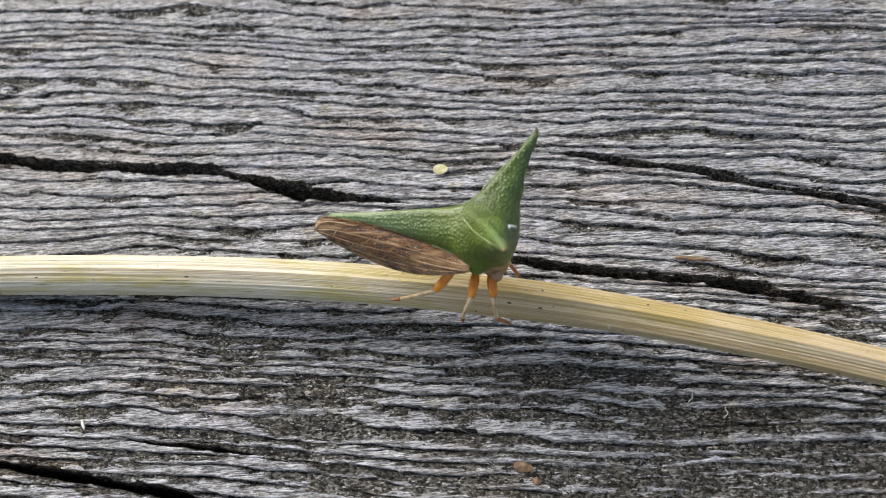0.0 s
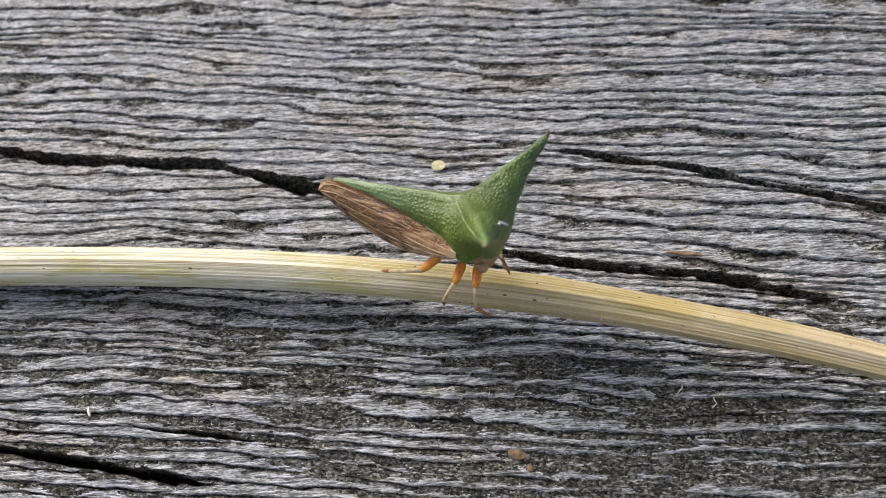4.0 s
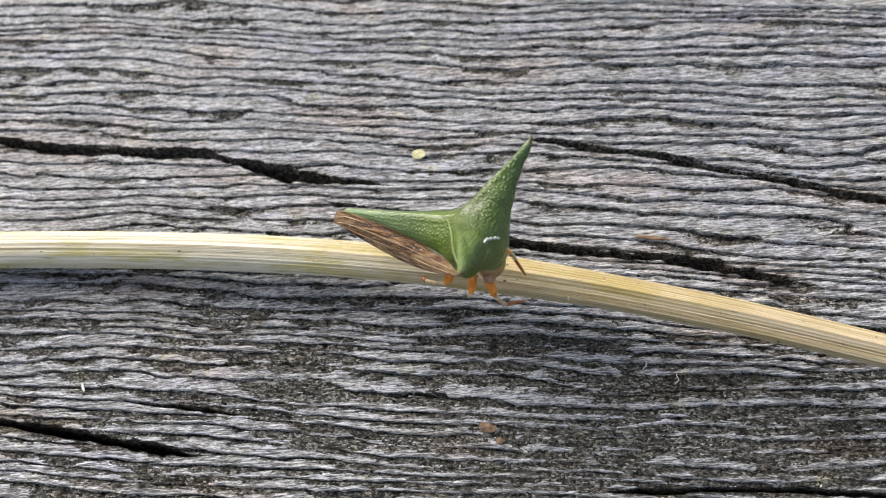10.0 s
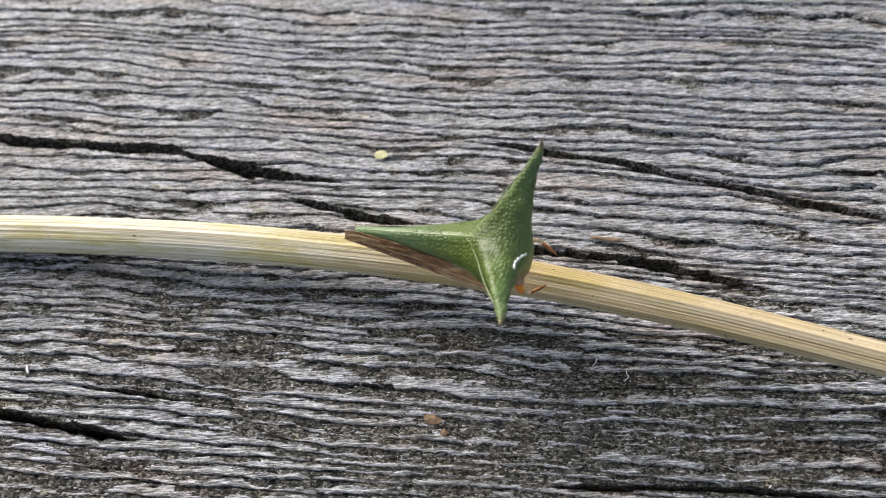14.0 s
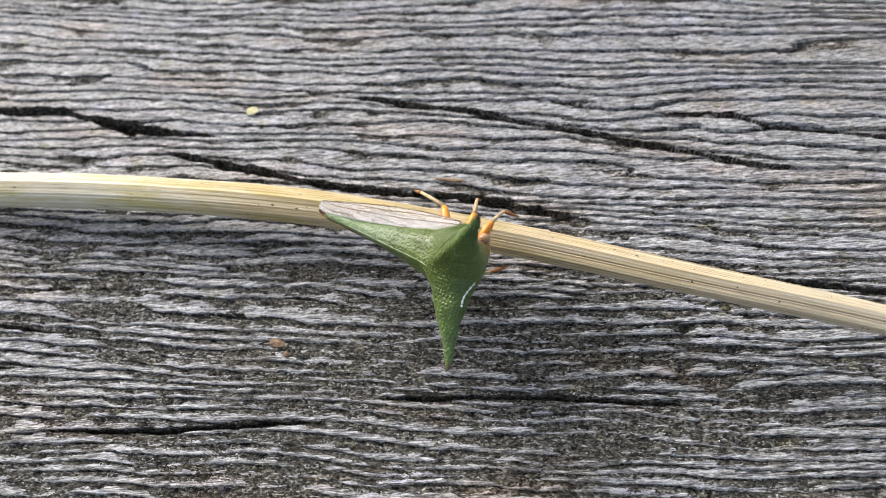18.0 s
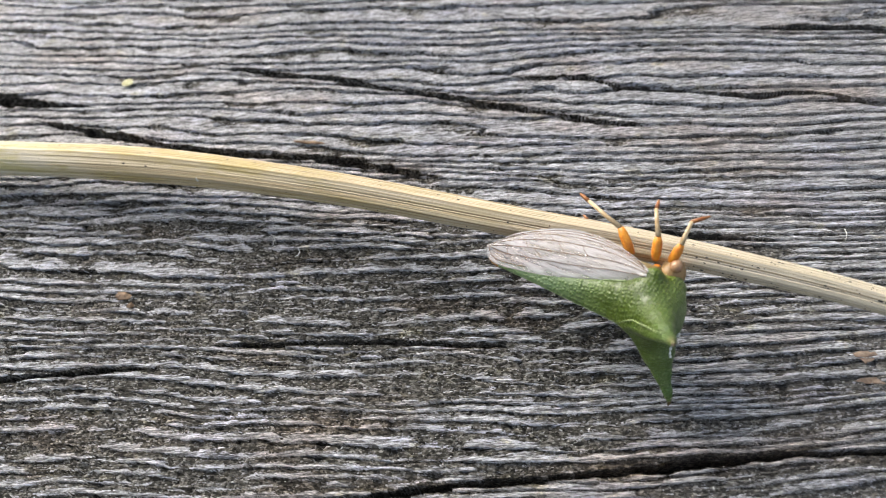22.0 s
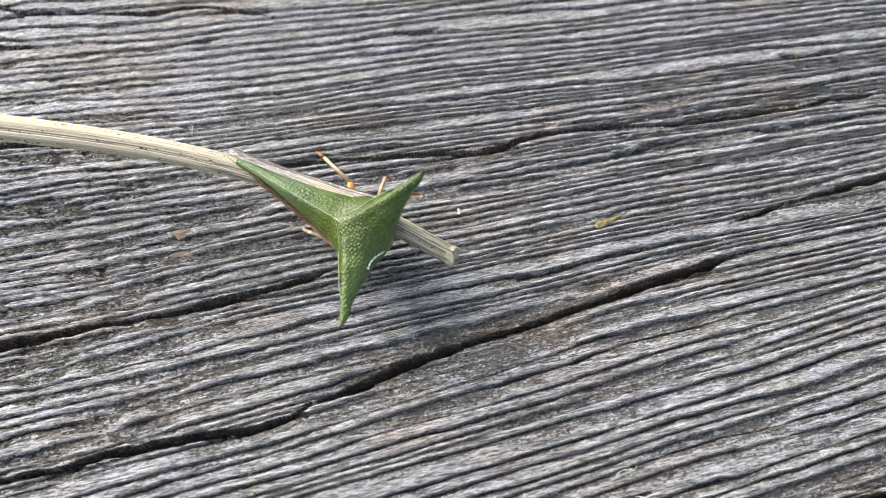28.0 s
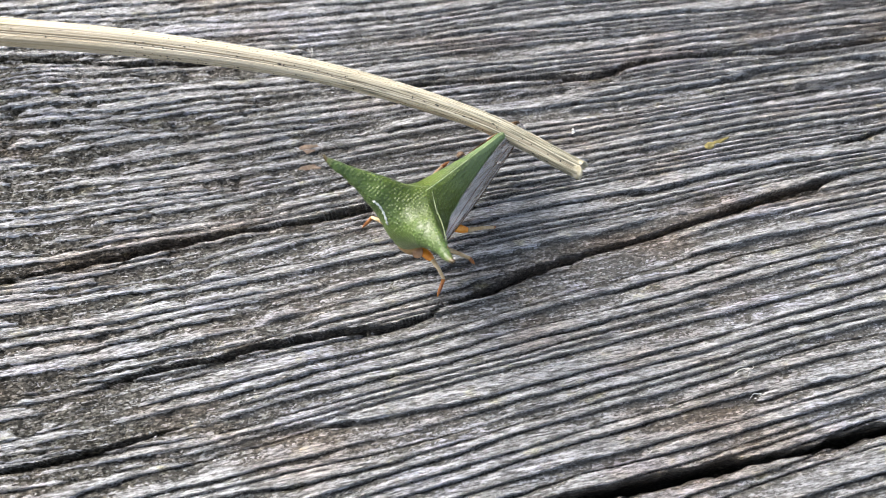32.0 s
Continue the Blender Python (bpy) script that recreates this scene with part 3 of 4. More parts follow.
def build_board():
    xs = np.concatenate([np.linspace(-12, -4.0, 60, endpoint=False), np.arange(-4.0, 9.0, 0.0195), np.linspace(9.0, 17, 60)])
    # rows lie closest along the band where the stem lies
    share = np.linspace(0, 1, 1380)
    low_edge = np.interp(xs, [-4, -2.4, 0, 2.3, 3, 9], [0.1, 0.0, -0.6, -1.5, -1.6, -2.1])[:, None]
    high_edge = np.interp(xs, [-4, 3.5, 5, 9], [4.5, 4.15, 3.4, 1.9])[:, None]
    before, after = np.linspace(0, 1, 40, endpoint=False), np.linspace(0, 1, 41)[1:]
    y = np.concatenate([-4.5 + (low_edge + 4.5) * before, low_edge + (high_edge - low_edge) * share, high_edge + (6.5 - high_edge) * after], axis=1)
    x = np.repeat(xs[:, None], y.shape[1], axis=1)
    z, late, split = board_relief(x, y)
    nx, ny = x.shape
    top = np.stack([x, y, z], -1).reshape(-1, 3)
    ids = np.arange(nx * ny).reshape(nx, ny)
    quads = np.stack([ids[:-1, :-1], ids[1:, :-1], ids[1:, 1:], ids[:-1, 1:]], -1).reshape(-1, 4)
    # sides and underside
    rim = np.concatenate([ids[:-1, 0], ids[-1, :-1], ids[:0:-1, -1], ids[0, :0:-1]])
    low = top[rim].copy()
    low[:, 2] = -2.5
    base = len(top) + np.arange(len(rim))
    nxt = np.roll(np.arange(len(rim)), -1)
    skirt = np.stack([rim[nxt], rim, base, base[nxt]], -1)
    verts = np.concatenate([top, low]) * CM
    faces = np.concatenate([quads, skirt])
    me = bpy.data.meshes.new("board")
    me.vertices.add(len(verts))
    me.vertices.foreach_set("co", verts.astype(np.float32).ravel())
    me.loops.add(faces.size)
    me.loops.foreach_set("vertex_index", faces.astype(np.int32).ravel())
    me.polygons.add(len(faces))
    me.polygons.foreach_set("loop_start", np.arange(0, faces.size, 4, dtype=np.int32))
    me.update(calc_edges=True)
    me.polygons.foreach_set("use_smooth", np.arange(len(faces)) < len(quads))
    values = np.zeros(len(verts), np.float32)
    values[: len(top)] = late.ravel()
    me.attributes.new("latewood_crack_shade", "FLOAT", "POINT").data.foreach_set("value", values)
    values[: len(top)] = split.ravel()
    me.attributes.new("split", "FLOAT", "POINT").data.foreach_set("value", values)
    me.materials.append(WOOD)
    return tagged(new("wooden_board", me), "weathered grey wooden board with deep grain and cracks", "board", kind="structure")


build_board()
ground = new("ground", mesh_of("ground", [(-3000, -3000, -2.52), (3000, -3000, -2.52), (3000, 3000, -2.52), (-3000, 3000, -2.52)], [(0, 1, 2, 3)], SOIL, False))
tagged(ground, "bare brown soil under the wooden board", "ground", kind="structure")


# ---- the dry stem ----
STEM_LINE = [(-7.0, 1.62, 0.12), (-5.0, 1.72, 0.13), (-2.7, 1.775, 0.14), (-1.5, 1.767, 0.173), (-0.5, 1.715, 0.2), (0.5, 1.588, 0.26), (1.5, 1.375, 0.33),
             (2.5, 1.101, 0.4), (3.5, 0.844, 0.43), (4.4, 0.566, 0.42), (5.2, 0.2, 0.38), (5.715, -0.174, 0.35)]
STEM_X = [-7, -2.7, 0, 1, 2.1, 3.2, 4.3, 5.3, 5.8]
STEM_R = [0.112, 0.111, 0.103, 0.088, 0.078, 0.07, 0.057, 0.05, 0.047]


def build_stem():
    stem = new("straw")
    line = spline(STEM_LINE, 14)
    radii = np.interp(line[:, 0], STEM_X, STEM_R) * (1 + 0.02 * grain(line[:, 0] * 1.4, line[:, 0] * 0, 41))
    sides = 160
    verts, faces = tube(line, radii, sides, 1.0)
    # six blunt edges along the middle, fine furrows all along
    angle = 2 * np.pi * np.arange(sides) / sides
    hexagon = 0.94 / np.cos((angle - 0.94 + np.pi / 6) % (np.pi / 3) - np.pi / 6)
    furrow = 0.02 * grain(angle * 3.7, angle * 0 + 0.5, 42) + 0.05 * grain(angle * 7.3, angle * 0 + 0.5, 43)
    facet = np.interp(line[:, 0], [-2.5, -0.2, 0.6, 3.5, 5.5], [0.0, 0.3, 1.0, 0.8, 0.4])[:, None]
    seam = 0.09 * np.exp(-(((angle - 0.942) / 0.06) ** 2)) + 0.07 * np.exp(-(((angle - 0.785) / 0.06) ** 2))
    shape = 1 + facet * (hexagon - 1) + furrow - smooth(0.8, 2.0, line[:, :1]) * seam
    mid = np.repeat(line, sides, axis=0)
    verts = mid + (np.array(verts) - mid) * shape.reshape(-1, 1)
    me = mesh_of("stalk", verts.tolist(), faces[:-1], STRAW)
    run = np.concatenate([[0], np.cumsum(np.linalg.norm(np.diff(line, axis=0), axis=1))])
    uv = me.uv_layers.new(name="UVMap")
    data = np.zeros((len(me.loops), 2), np.float32)
    at = 0
    for p in me.polygons:
        wrap = max(v % sides for v in p.vertices) - min(v % sides for v in p.vertices) > 2
        for v in p.vertices:
            k = v % sides
            data[at] = (run[v // sides], (k + sides if wrap and k == 0 else k) / sides)
            at += 1
    uv.data.foreach_set("uv", data.ravel())
    stalk = part("stalk", me, stem)
    # torn end, a little hollow
    end, before = Vector(line[-1]), Vector(line[-3])
    way = (end - before).normalized()
    r = radii[-1]
    flare = random.Random(5)
    side = way.cross(Vector((0, 0, 1))).normalized()
    over = side.cross(way)
    v, f = [], []
    jag = [0.02 * flare.random() + 0.016 * math.sin(2 * math.pi * j / 28 * 2 + 1) for j in range(28)]
    for wide, back, rag in ((0.97, -0.03, 0), (1.03, -0.005, 0.5), (1.1, 0.0, 1), (0.9, 0.0, 0.9), (0.78, -0.03, 0.3), (0.3, -0.045, 0)):
        for j in range(28):
            a = 2 * math.pi * j / 28
            v.append(tuple(end + way * (back + jag[j] * rag) + (side * math.cos(a) + over * math.sin(a)) * r * wide))
    f = [(k * 28 + j, k * 28 + (j + 1) % 28, (k + 1) * 28 + (j + 1) % 28, (k + 1) * 28 + j) for k in range(5) for j in range(28)]
    f.append(tuple(140 + j for j in range(28)))
    part("torn_end", mesh_of("torn_end", v, f, PITH), stem, "pale torn end of the stem")
    v, f = lump((0.723, 1.462, 0.305), (0.008, 0.012, 0.018), 9, 0.5, 7, 9)
    part("fleck", mesh_of("fleck", v, f, WHITE), stem, "small white fleck on the skin")
    # black specks on the skin
    rng = random.Random(7)
    verts, faces = [], []
    for k in range(560):
        i = rng.randrange(20, len(line) - 3)
        if line[i][0] > 4.4 or rng.random() < 0.45:
            i = rng.randrange(int(len(line) * 0.72), len(line) - 3)
        c, w = Vector(line[i]), (Vector(line[i + 1]) - Vector(line[i - 1])).normalized()
        s = w.cross(Vector((0, 0, 1))).normalized()
        a = rng.uniform(-0.5, math.pi + 0.5)
        out = s * math.cos(a) + Vector((0, 0, 1)) * math.sin(a)
        place = c + out * (radii[i] * 1.0) + w * rng.uniform(-0.05, 0.05)
        size = rng.uniform(0.0016, 0.0048)
        long = size * rng.choice((1, 1.3, 2.6))
        side = w.cross(out)
        first = len(verts)
        verts.append(tuple(place + out * size * 0.5))
        for j in range(7):
            b = 2 * math.pi * j / 7
            verts.append(tuple(place + w * (long * math.cos(b)) + side * (size * math.sin(b)) - out * 0.003))
        faces += [(first, first + 1 + j, first + 1 + (j + 1) % 7) for j in range(7)]
    specks = part("speck", mesh_of("speck", verts, faces, SPECK), stem, "tiny black mould specks on the straw")
    tagged(specks, kind="stuff")
    return tagged(stem, "curved dry straw-coloured grass stem with black specks", "plant stem")


STEM = build_stem()


# ---- the treehopper ----
def pronotum_field(p):
    side = p.copy()
    side[..., 1] = np.abs(side[..., 1])
    tail = [((-0.39, 0, 0.226), 0.010), ((-0.2, 0, 0.214), 0.03), ((0.06, 0, 0.198), 0.074), ((0.33, 0, 0.165), 0.135)]
    d = None
    for (a, ra), (b, rb) in zip(tail, tail[1:]):
        # narrower across than high, so that the back makes a keel
        q = p * np.array([1, 0.95, 1])
        e = cone_field(q, np.array(a), np.array(b), ra, rb)
        d = e if d is None else np.minimum(d, e)
    keel = np.minimum(cone_field(p, (-0.39, 0, 0.232), (0.1, 0, 0.272), 0.006, 0.016), cone_field(p, (0.1, 0, 0.272), (0.33, 0, 0.29), 0.016, 0.022))
    d = blend(d, keel, 0.05)
    horn = [((0.405, 0.03, 0.19), 0.15), ((0.482, 0.165, 0.305), 0.076), ((0.535, 0.27, 0.372), 0.037), ((0.58, 0.345, 0.425), 0.017), ((0.604, 0.412, 0.47), 0.0085)]
    h = None
    for (a, ra), (b, rb) in zip(horn, horn[1:]):
        e = cone_field(side, a, b, ra, rb)
        h = e if h is None else blend(h, e, 0.02)
    edge = np.minimum(cone_field(side, (0.33, 0, 0.295), (0.47, 0.19, 0.385), 0.018, 0.012), cone_field(side, (0.47, 0.19, 0.385), (0.59, 0.375, 0.45), 0.012, 0.008))
    h = blend(h, edge, 0.04)
    d = blend(d, h, 0.05)
    d = blend(d, cone_field(p, (0.425, 0, 0.2), (0.43, 0, 0.05), 0.125, 0.085), 0.05)
    d = blend(d, cone_field(side, (0.36, 0.09, 0.15), (0.365, 0.13, 0.07), 0.08, 0.045), 0.05)
    return d


def wing_surface(s, c, side):
    """s from base to tip, c from the upper to the lower edge."""
    base, tip = Vector((0.34, 0.125, 0.10)), Vector((-0.5, 0.012, 0.165))
    p = base.lerp(tip, s)
    close = math.sqrt(max(0.0, 1 - max(0.0, (s - 0.84) / 0.16) ** 2))
    up = (0.03 + 0.062 * smooth(0, 0.7, s)) * close
    down = (0.04 + 0.165 * math.sin(math.pi * min(1, s * 0.97 + 0.01)) ** 0.9) * close
    z = p.z + up - (up + down) * c
    y = 0.01 + 0.119 * (1 - s) ** 1.3 + 0.045 * math.sin(math.pi * c) * (1 - 0.4 * s) + 0.02 * c * (1 - s)
    return Vector((p.x, side * y, z))


def build_wing(side):
    verts, faces = [], []
    n, k = 64, 18
    for layer in (0, 1):
        for i in range(n + 1):
            for j in range(k + 1):
                p = wing_surface(i / n, j / k, side)
                verts.append((p.x, p.y - side * 0.003 * layer, p.z))
    step = (n + 1) * (k + 1)
    for i in range(n):
        for j in range(k):
            a = i * (k + 1) + j
            q = (a, a + 1, a + k + 2, a + k + 1)
            faces.append(q if side > 0 else q[::-1])
            w = tuple(v + step for v in q)
            faces.append(w[::-1] if side > 0 else w)
    for i in range(n):
        for j in (0, k):
            a = i * (k + 1) + j
            faces.append((a, a + k + 1, a + k + 1 + step, a + step))
    # left wing takes the copy with the painted sky sheen
    return body_mesh("forewing", verts, faces, SHEEN_WING if side > 0 else BROWN_WING)


VEINS = [
    [(0.0, 0.3), (0.3, 0.22), (0.6, 0.25), (0.85, 0.3), (0.97, 0.45)],
    [(0.0, 0.5), (0.25, 0.45), (0.5, 0.42), (0.75, 0.48), (0.96, 0.55)],
    [(0.0, 0.6), (0.2, 0.66), (0.45, 0.64), (0.7, 0.68), (0.93, 0.7)],
    [(0.02, 0.72), (0.2, 0.8), (0.5, 0.8), (0.8, 0.86), (0.9, 0.82)],
    [(0.5, 0.42), (0.54, 0.53), (0.58, 0.66)],
    [(0.62, 0.25), (0.66, 0.37), (0.7, 0.47)],
    [(0.74, 0.48), (0.76, 0.58), (0.78, 0.69)],
    [(0.84, 0.3), (0.86, 0.42), (0.87, 0.52)],
    [(0.6, 0.66), (0.64, 0.77), (0.66, 0.87)],
    [(0.84, 0.69), (0.86, 0.77), (0.87, 0.84)],
    [(0.7, 0.08), (0.86, 0.1), (0.95, 0.2), (0.975, 0.5), (0.95, 0.8), (0.86, 0.9), (0.6, 0.93), (0.3, 0.93), (0.05, 0.9)],
    [(0.25, 0.62), (0.3, 0.72), (0.34, 0.8)],
    [(0.36, 0.43), (0.4, 0.54), (0.42, 0.64)],
    [(0.04, 0.84), (0.3, 0.87), (0.6, 0.87)],
]


def build_leg(coxa, side, reach, bug):
    """A leg that hangs from its hip; its own space has the hip at zero."""
    leg = new("leg")
    leg.parent = bug
    hip, knee, foot, toe = [Vector((1.25 * x, 1.25 * y * side, 1.22 * z)) for x, y, z in reach]
    v, f = tube([hip, hip.lerp(knee, 0.3), hip.lerp(knee, 0.75), knee], [0.016, 0.024, 0.022, 0.014], 12)
    part("femur", mesh_of("femur", v, f, ORANGE), leg, "bright orange upper leg")
    mid = knee.lerp(foot, 0.5) + Vector((0, side * 0.006, 0.004))
    v, f = tube([knee, mid, foot], [0.013, 0.010, 0.009], 10)
    part("tibia", mesh_of("tibia", v, f, TAN), leg, "thin tan shin")
    v, f = tube([foot, foot.lerp(toe, 0.6), toe], [0.01, 0.009, 0.004], 10)
    part("tarsus", mesh_of("tarsus", v, f, AMBER), leg, "amber clawed foot")
    return leg


# hip, hip-knee-foot-toe of a leg that clasps a stem
HIPS = [((0.325, 0.055, -0.03), [(0, 0, 0), (0.018, 0.075, -0.05), (0.02, 0.1, -0.14), (0.065, 0.075, -0.2)]),
        ((0.257, 0.06, -0.018), [(0, 0, 0), (-0.012, 0.08, -0.055), (-0.06, 0.1, -0.15), (-0.07, 0.08, -0.2)]),
        ((0.15, 0.06, 0.0), [(0, 0, 0), (-0.07, 0.06, -0.06), (-0.23, 0.05, -0.125), (-0.28, 0.035, -0.15)])]


def build_bug():
    bug = new("treehopper")
    verts, faces = nets(pronotum_field, (-0.45, -0.47, -0.12), (0.68, 0.47, 0.52), 0.0068)
    part("pronotum", body_mesh("pronotum", verts, faces, GREEN), bug, "horned leaf-green back shield with fine pits")
    for side in (1, -1):
        wing = part("forewing", build_wing(side), bug, "folded clear brown wing whitened by painted sky sheen, dark veins" if side > 0 else "folded glossy brown wing with dark veins")
        for line in VEINS:
            pts = [wing_surface(max(0, min(1, a)), b, side) + Vector((0, side * 0.002, 0)) for a, b in spline(line, 6)]
            v, f = tube(pts, [0.0026 if side < 0 else 0.0014] * len(pts), 6)
            part("vein", body_mesh("vein", v, f, VEIN if side > 0 else GLINT_VEIN), wing)
        v, f = lump((0.432, side * 0.082, -0.045), (0.032, 0.03, 0.036), 5, 0.0, 12, 18)
        part("eye", body_mesh("eye", v, f, EYE), bug, "round pale eye with reddish bands")
    v, f = lump((0.415, 0, -0.03), (0.065, 0.09, 0.085), 3, 0.06, 14, 22)
    part("head", body_mesh("head", v, f, HEAD), bug, "tawny yellowish green head")
    v, f = tube(spline([(-0.33, 0, 0.1), (-0.2, 0, 0.075), (0.0, 0, 0.06), (0.2, 0, 0.055), (0.38, 0, 0.04)], 5),
                np.interp(np.linspace(0, 1, 21), [0, 0.3, 0.7, 1], [0.012, 0.075, 0.1, 0.085]), 20)
    part("abdomen", body_mesh("abdomen", v, f, BELLY), bug, "tapered brown abdomen")
    # pale ridge along the back, and the pale margins where the shield meets the wings
    def drop(x):
        zs = np.linspace(0.5, 0.0, 400)
        d = pronotum_field(np.stack([zs * 0 + x, zs * 0, zs], -1))
        return float(zs[np.argmax(d < 0)])

    pts = [(x, 0, drop(x) - 0.002) for x in np.linspace(-0.385, 0.4, 40)]
    v, f = tube(pts, np.interp(np.linspace(0, 1, 40), [0, 0.5, 0.85, 1], [0.003, 0.0048, 0.0044, 0.001]).tolist(), 8)
    part("keel", body_mesh("keel", v, f, RIDGE), bug, "pale ridge along the back")
    for side in (1, -1):
        pts = []
        for a in np.linspace(0.1, 0.88, 44):
            edge = [wing_surface(a, c, side) for c in np.linspace(0, 0.9, 150)]
            inside = pronotum_field(np.array([tuple(p) for p in edge])) < 0
            if inside.any():
                pts.append(edge[len(inside) - 1 - int(np.argmax(inside[::-1]))] + Vector((0, side * 0.002, 0)))
        if len(pts) > 4:
            v, f = tube(pts, [0.0038] * len(pts), 7)
            part("margin", body_mesh("margin", v, f, RIDGE), bug, "pale lower margin of the shield")
    for side in (1, -1):
        v, f = tube([(0.583, side * 0.353, 0.43), (0.596, side * 0.388, 0.454), (0.604, side * 0.41, 0.47), (0.603, side * 0.422, 0.483)], [0.0165, 0.0125, 0.0095, 0.004], 12)
        part("horn_tip", body_mesh("horn_tip", v, f, TIP), bug, "brown tip of the horn")
    def skin(p, way):
        """Where the line from p along way leaves the shield."""
        steps = np.linspace(0, 0.3, 600)
        line = np.array(p) + steps[:, None] * np.array(Vector(way).normalized())
        return line[np.argmax(pronotum_field(line) > 0)]

    # pale ridges from the back out along each horn, and the white scar on the brow
    for side in (1, -1):
        pts = [skin((0.30 + 0.155 * a + 0.12 * a * a, side * 0.365 * a, 0.26 + 0.17 * a), (-0.45, 0, 1)) for a in np.linspace(0.06, 1, 30)]
        v, f = tube(pts, np.interp(np.linspace(0, 1, 30), [0, 0.2, 0.7, 1], [0.001, 0.0034, 0.003, 0.001]).tolist(), 8)
        part("ridge", body_mesh("ridge", v, f, RIDGE), bug, "pale ridge along the horn")
    pts = [skin((0.42, y, z), (1, 0, 0.25)) for y, z in spline([(-0.135, 0.3), (-0.11, 0.287), (-0.08, 0.26), (-0.05, 0.228), (-0.03, 0.2)], 4)]
    v, f = tube(pts, [0.0055 + 0.0035 * math.sin(2.3 * k) for k in range(len(pts))], 8)
    part("scar", body_mesh("scar", v, f, SCAR), bug, "small white scar on the brow")
    # close-set pale tubercles over the whole shield
    cloud = np.array(verts)
    random.Random(11).shuffle(order := list(range(len(cloud))))
    taken, chosen, gap = {}, [], 0.0165
    for k in order:
        p = cloud[k]
        cell = tuple(np.floor(p / gap).astype(int))
        close = (q for a in (-1, 0, 1) for b in (-1, 0, 1) for c in (-1, 0, 1) for q in taken.get((cell[0] + a, cell[1] + b, cell[2] + c), ()))
        if all((q[0] - p[0]) ** 2 + (q[1] - p[1]) ** 2 + (q[2] - p[2]) ** 2 > gap * gap for q in close):
            taken.setdefault(cell, []).append(p)
            chosen.append(p)
    spots = np.array(chosen)
    slope = np.stack([pronotum_field(spots + d) - pronotum_field(spots - d) for d in 0.004 * np.eye(3)], -1)
    v, f = [], []
    rng = random.Random(12)
    for p, n in zip(spots, slope):
        n = Vector(n).normalized()
        a = n.orthogonal().normalized()
        b = n.cross(a)
        size = rng.uniform(0.002, 0.0035) * (1.5 if rng.random() < 0.03 else 1)
        first = len(v)
        v.append(tuple(Vector(p) + n * size * 0.4))
        v += [tuple(Vector(p) + (a * math.cos(t) + b * math.sin(t)) * size - n * 0.0012) for t in (0, 1.05, 2.09, 3.14, 4.19, 5.24)]
        f += [(first, first + 1 + j, first + 1 + (j + 1) % 6) for j in range(6)]
    dots = part("tubercle", body_mesh("tubercle", v, f, TUBERCLE), bug, "fine pale tubercles on the shield")
    tagged(dots, kind="stuff")
    legs = []
    for side in (1, -1):
        for hip, reach in HIPS:
            leg = build_leg(hip, side, reach, bug)
            leg.location = [hip[0] * CM, hip[1] * side * CM, hip[2] * CM]
            legs.append((leg, hip, side))
    tagged(bug, "green horned treehopper with clear brown wings and orange legs", "insect")
    return bug, legs


BUG, LEGS = build_bug()


# ---- crumbs, dust and glint specks on the board ----
RUST = plain_material("rust_flake", (0.14, 0.095, 0.062), (0.27, 0.2, 0.145), 3000, 0.8, 0.5)
MUSTARD = plain_material("mustard_lichen", (0.12, 0.1, 0.03), (0.3, 0.25, 0.09), 4000, 0.9, 0.5)
FLUFF = plain_material("pale_fluff", (0.5, 0.49, 0.46), (0.75, 0.74, 0.71), 3000, 0.7)

def surface(x, y):
    z = board_relief(np.array([[x]]), np.array([[y]]))[0]
    return float(z[0, 0])


def crumb(name, label, category, x, y, size, mat, seed, turn=0.0):
    v, f = lump((0, 0, 0), size, seed, 1.3, turn=turn)
    ob = new(name, mesh_of(name, v, f, mat, False))
    ob.location = (x * CM, y * CM, (surface(x, y) + size[2] * 0.25) * CM)
    return tagged(ob, label, category)


crumb("lichen_crumb", "pale yellow lichen crumb on the wood", "lichen", -0.15, 2.35, (0.036, 0.034, 0.003), LICHEN, 1)
crumb("white_crumb", "small white crystal-like crumb on the wood", "crumb", -0.555, 1.975, (0.03, 0.026, 0.02), WHITE, 2)
crumb("white_crumb", "tiny white grain on the wood", "crumb", 5.82, 0.285, (0.009, 0.013, 0.009), WHITE, 3)
crumb("white_crumb", "tiny rice-shaped white grain", "crumb", -1.965, 0.82, (0.008, 0.021, 0.008), WHITE, 4, 0.5)
crumb("wood_chip", "thin brown wood sliver", "chip", 1.22, 1.78, (0.07, 0.012, 0.008), CHIP, 5, -0.12)
crumb("wood_chip", "small brown bark crumb", "chip", 0.31, 0.645, (0.045, 0.026, 0.012), CHIP, 6, 0.2)
crumb("wood_chip", "small brown bark crumb in a groove", "chip", 0.38, 0.6, (0.02, 0.018, 0.012), CHIP, 16, 1.1)
crumb("wood_chip", "flat orange-brown flake on the wood", "chip", 4.29, 0.35, (0.045, 0.024, 0.005), RUST, 7, 0.15)
crumb("wood_chip", "flat tan flake on the wood", "chip", 4.31, 0.235, (0.055, 0.016, 0.005), RUST, 8, 0.1)
crumb("wood_chip", "tiny orange-brown crumb under the stem", "chip", 5.36, 0.16, (0.018, 0.015, 0.01), RUST, 10, 0.4)
crumb("wood_chip", "tiny reddish crumb beside the stem", "chip", 5.15, 0.19, (0.024, 0.014, 0.01), CHIP, 11, 0.3)
crumb("lichen_crumb", "mustard-yellow lichen scrap on the wood", "lichen", 6.61, 0.11, (0.03, 0.018, 0.008), MUSTARD, 12, 0.5)
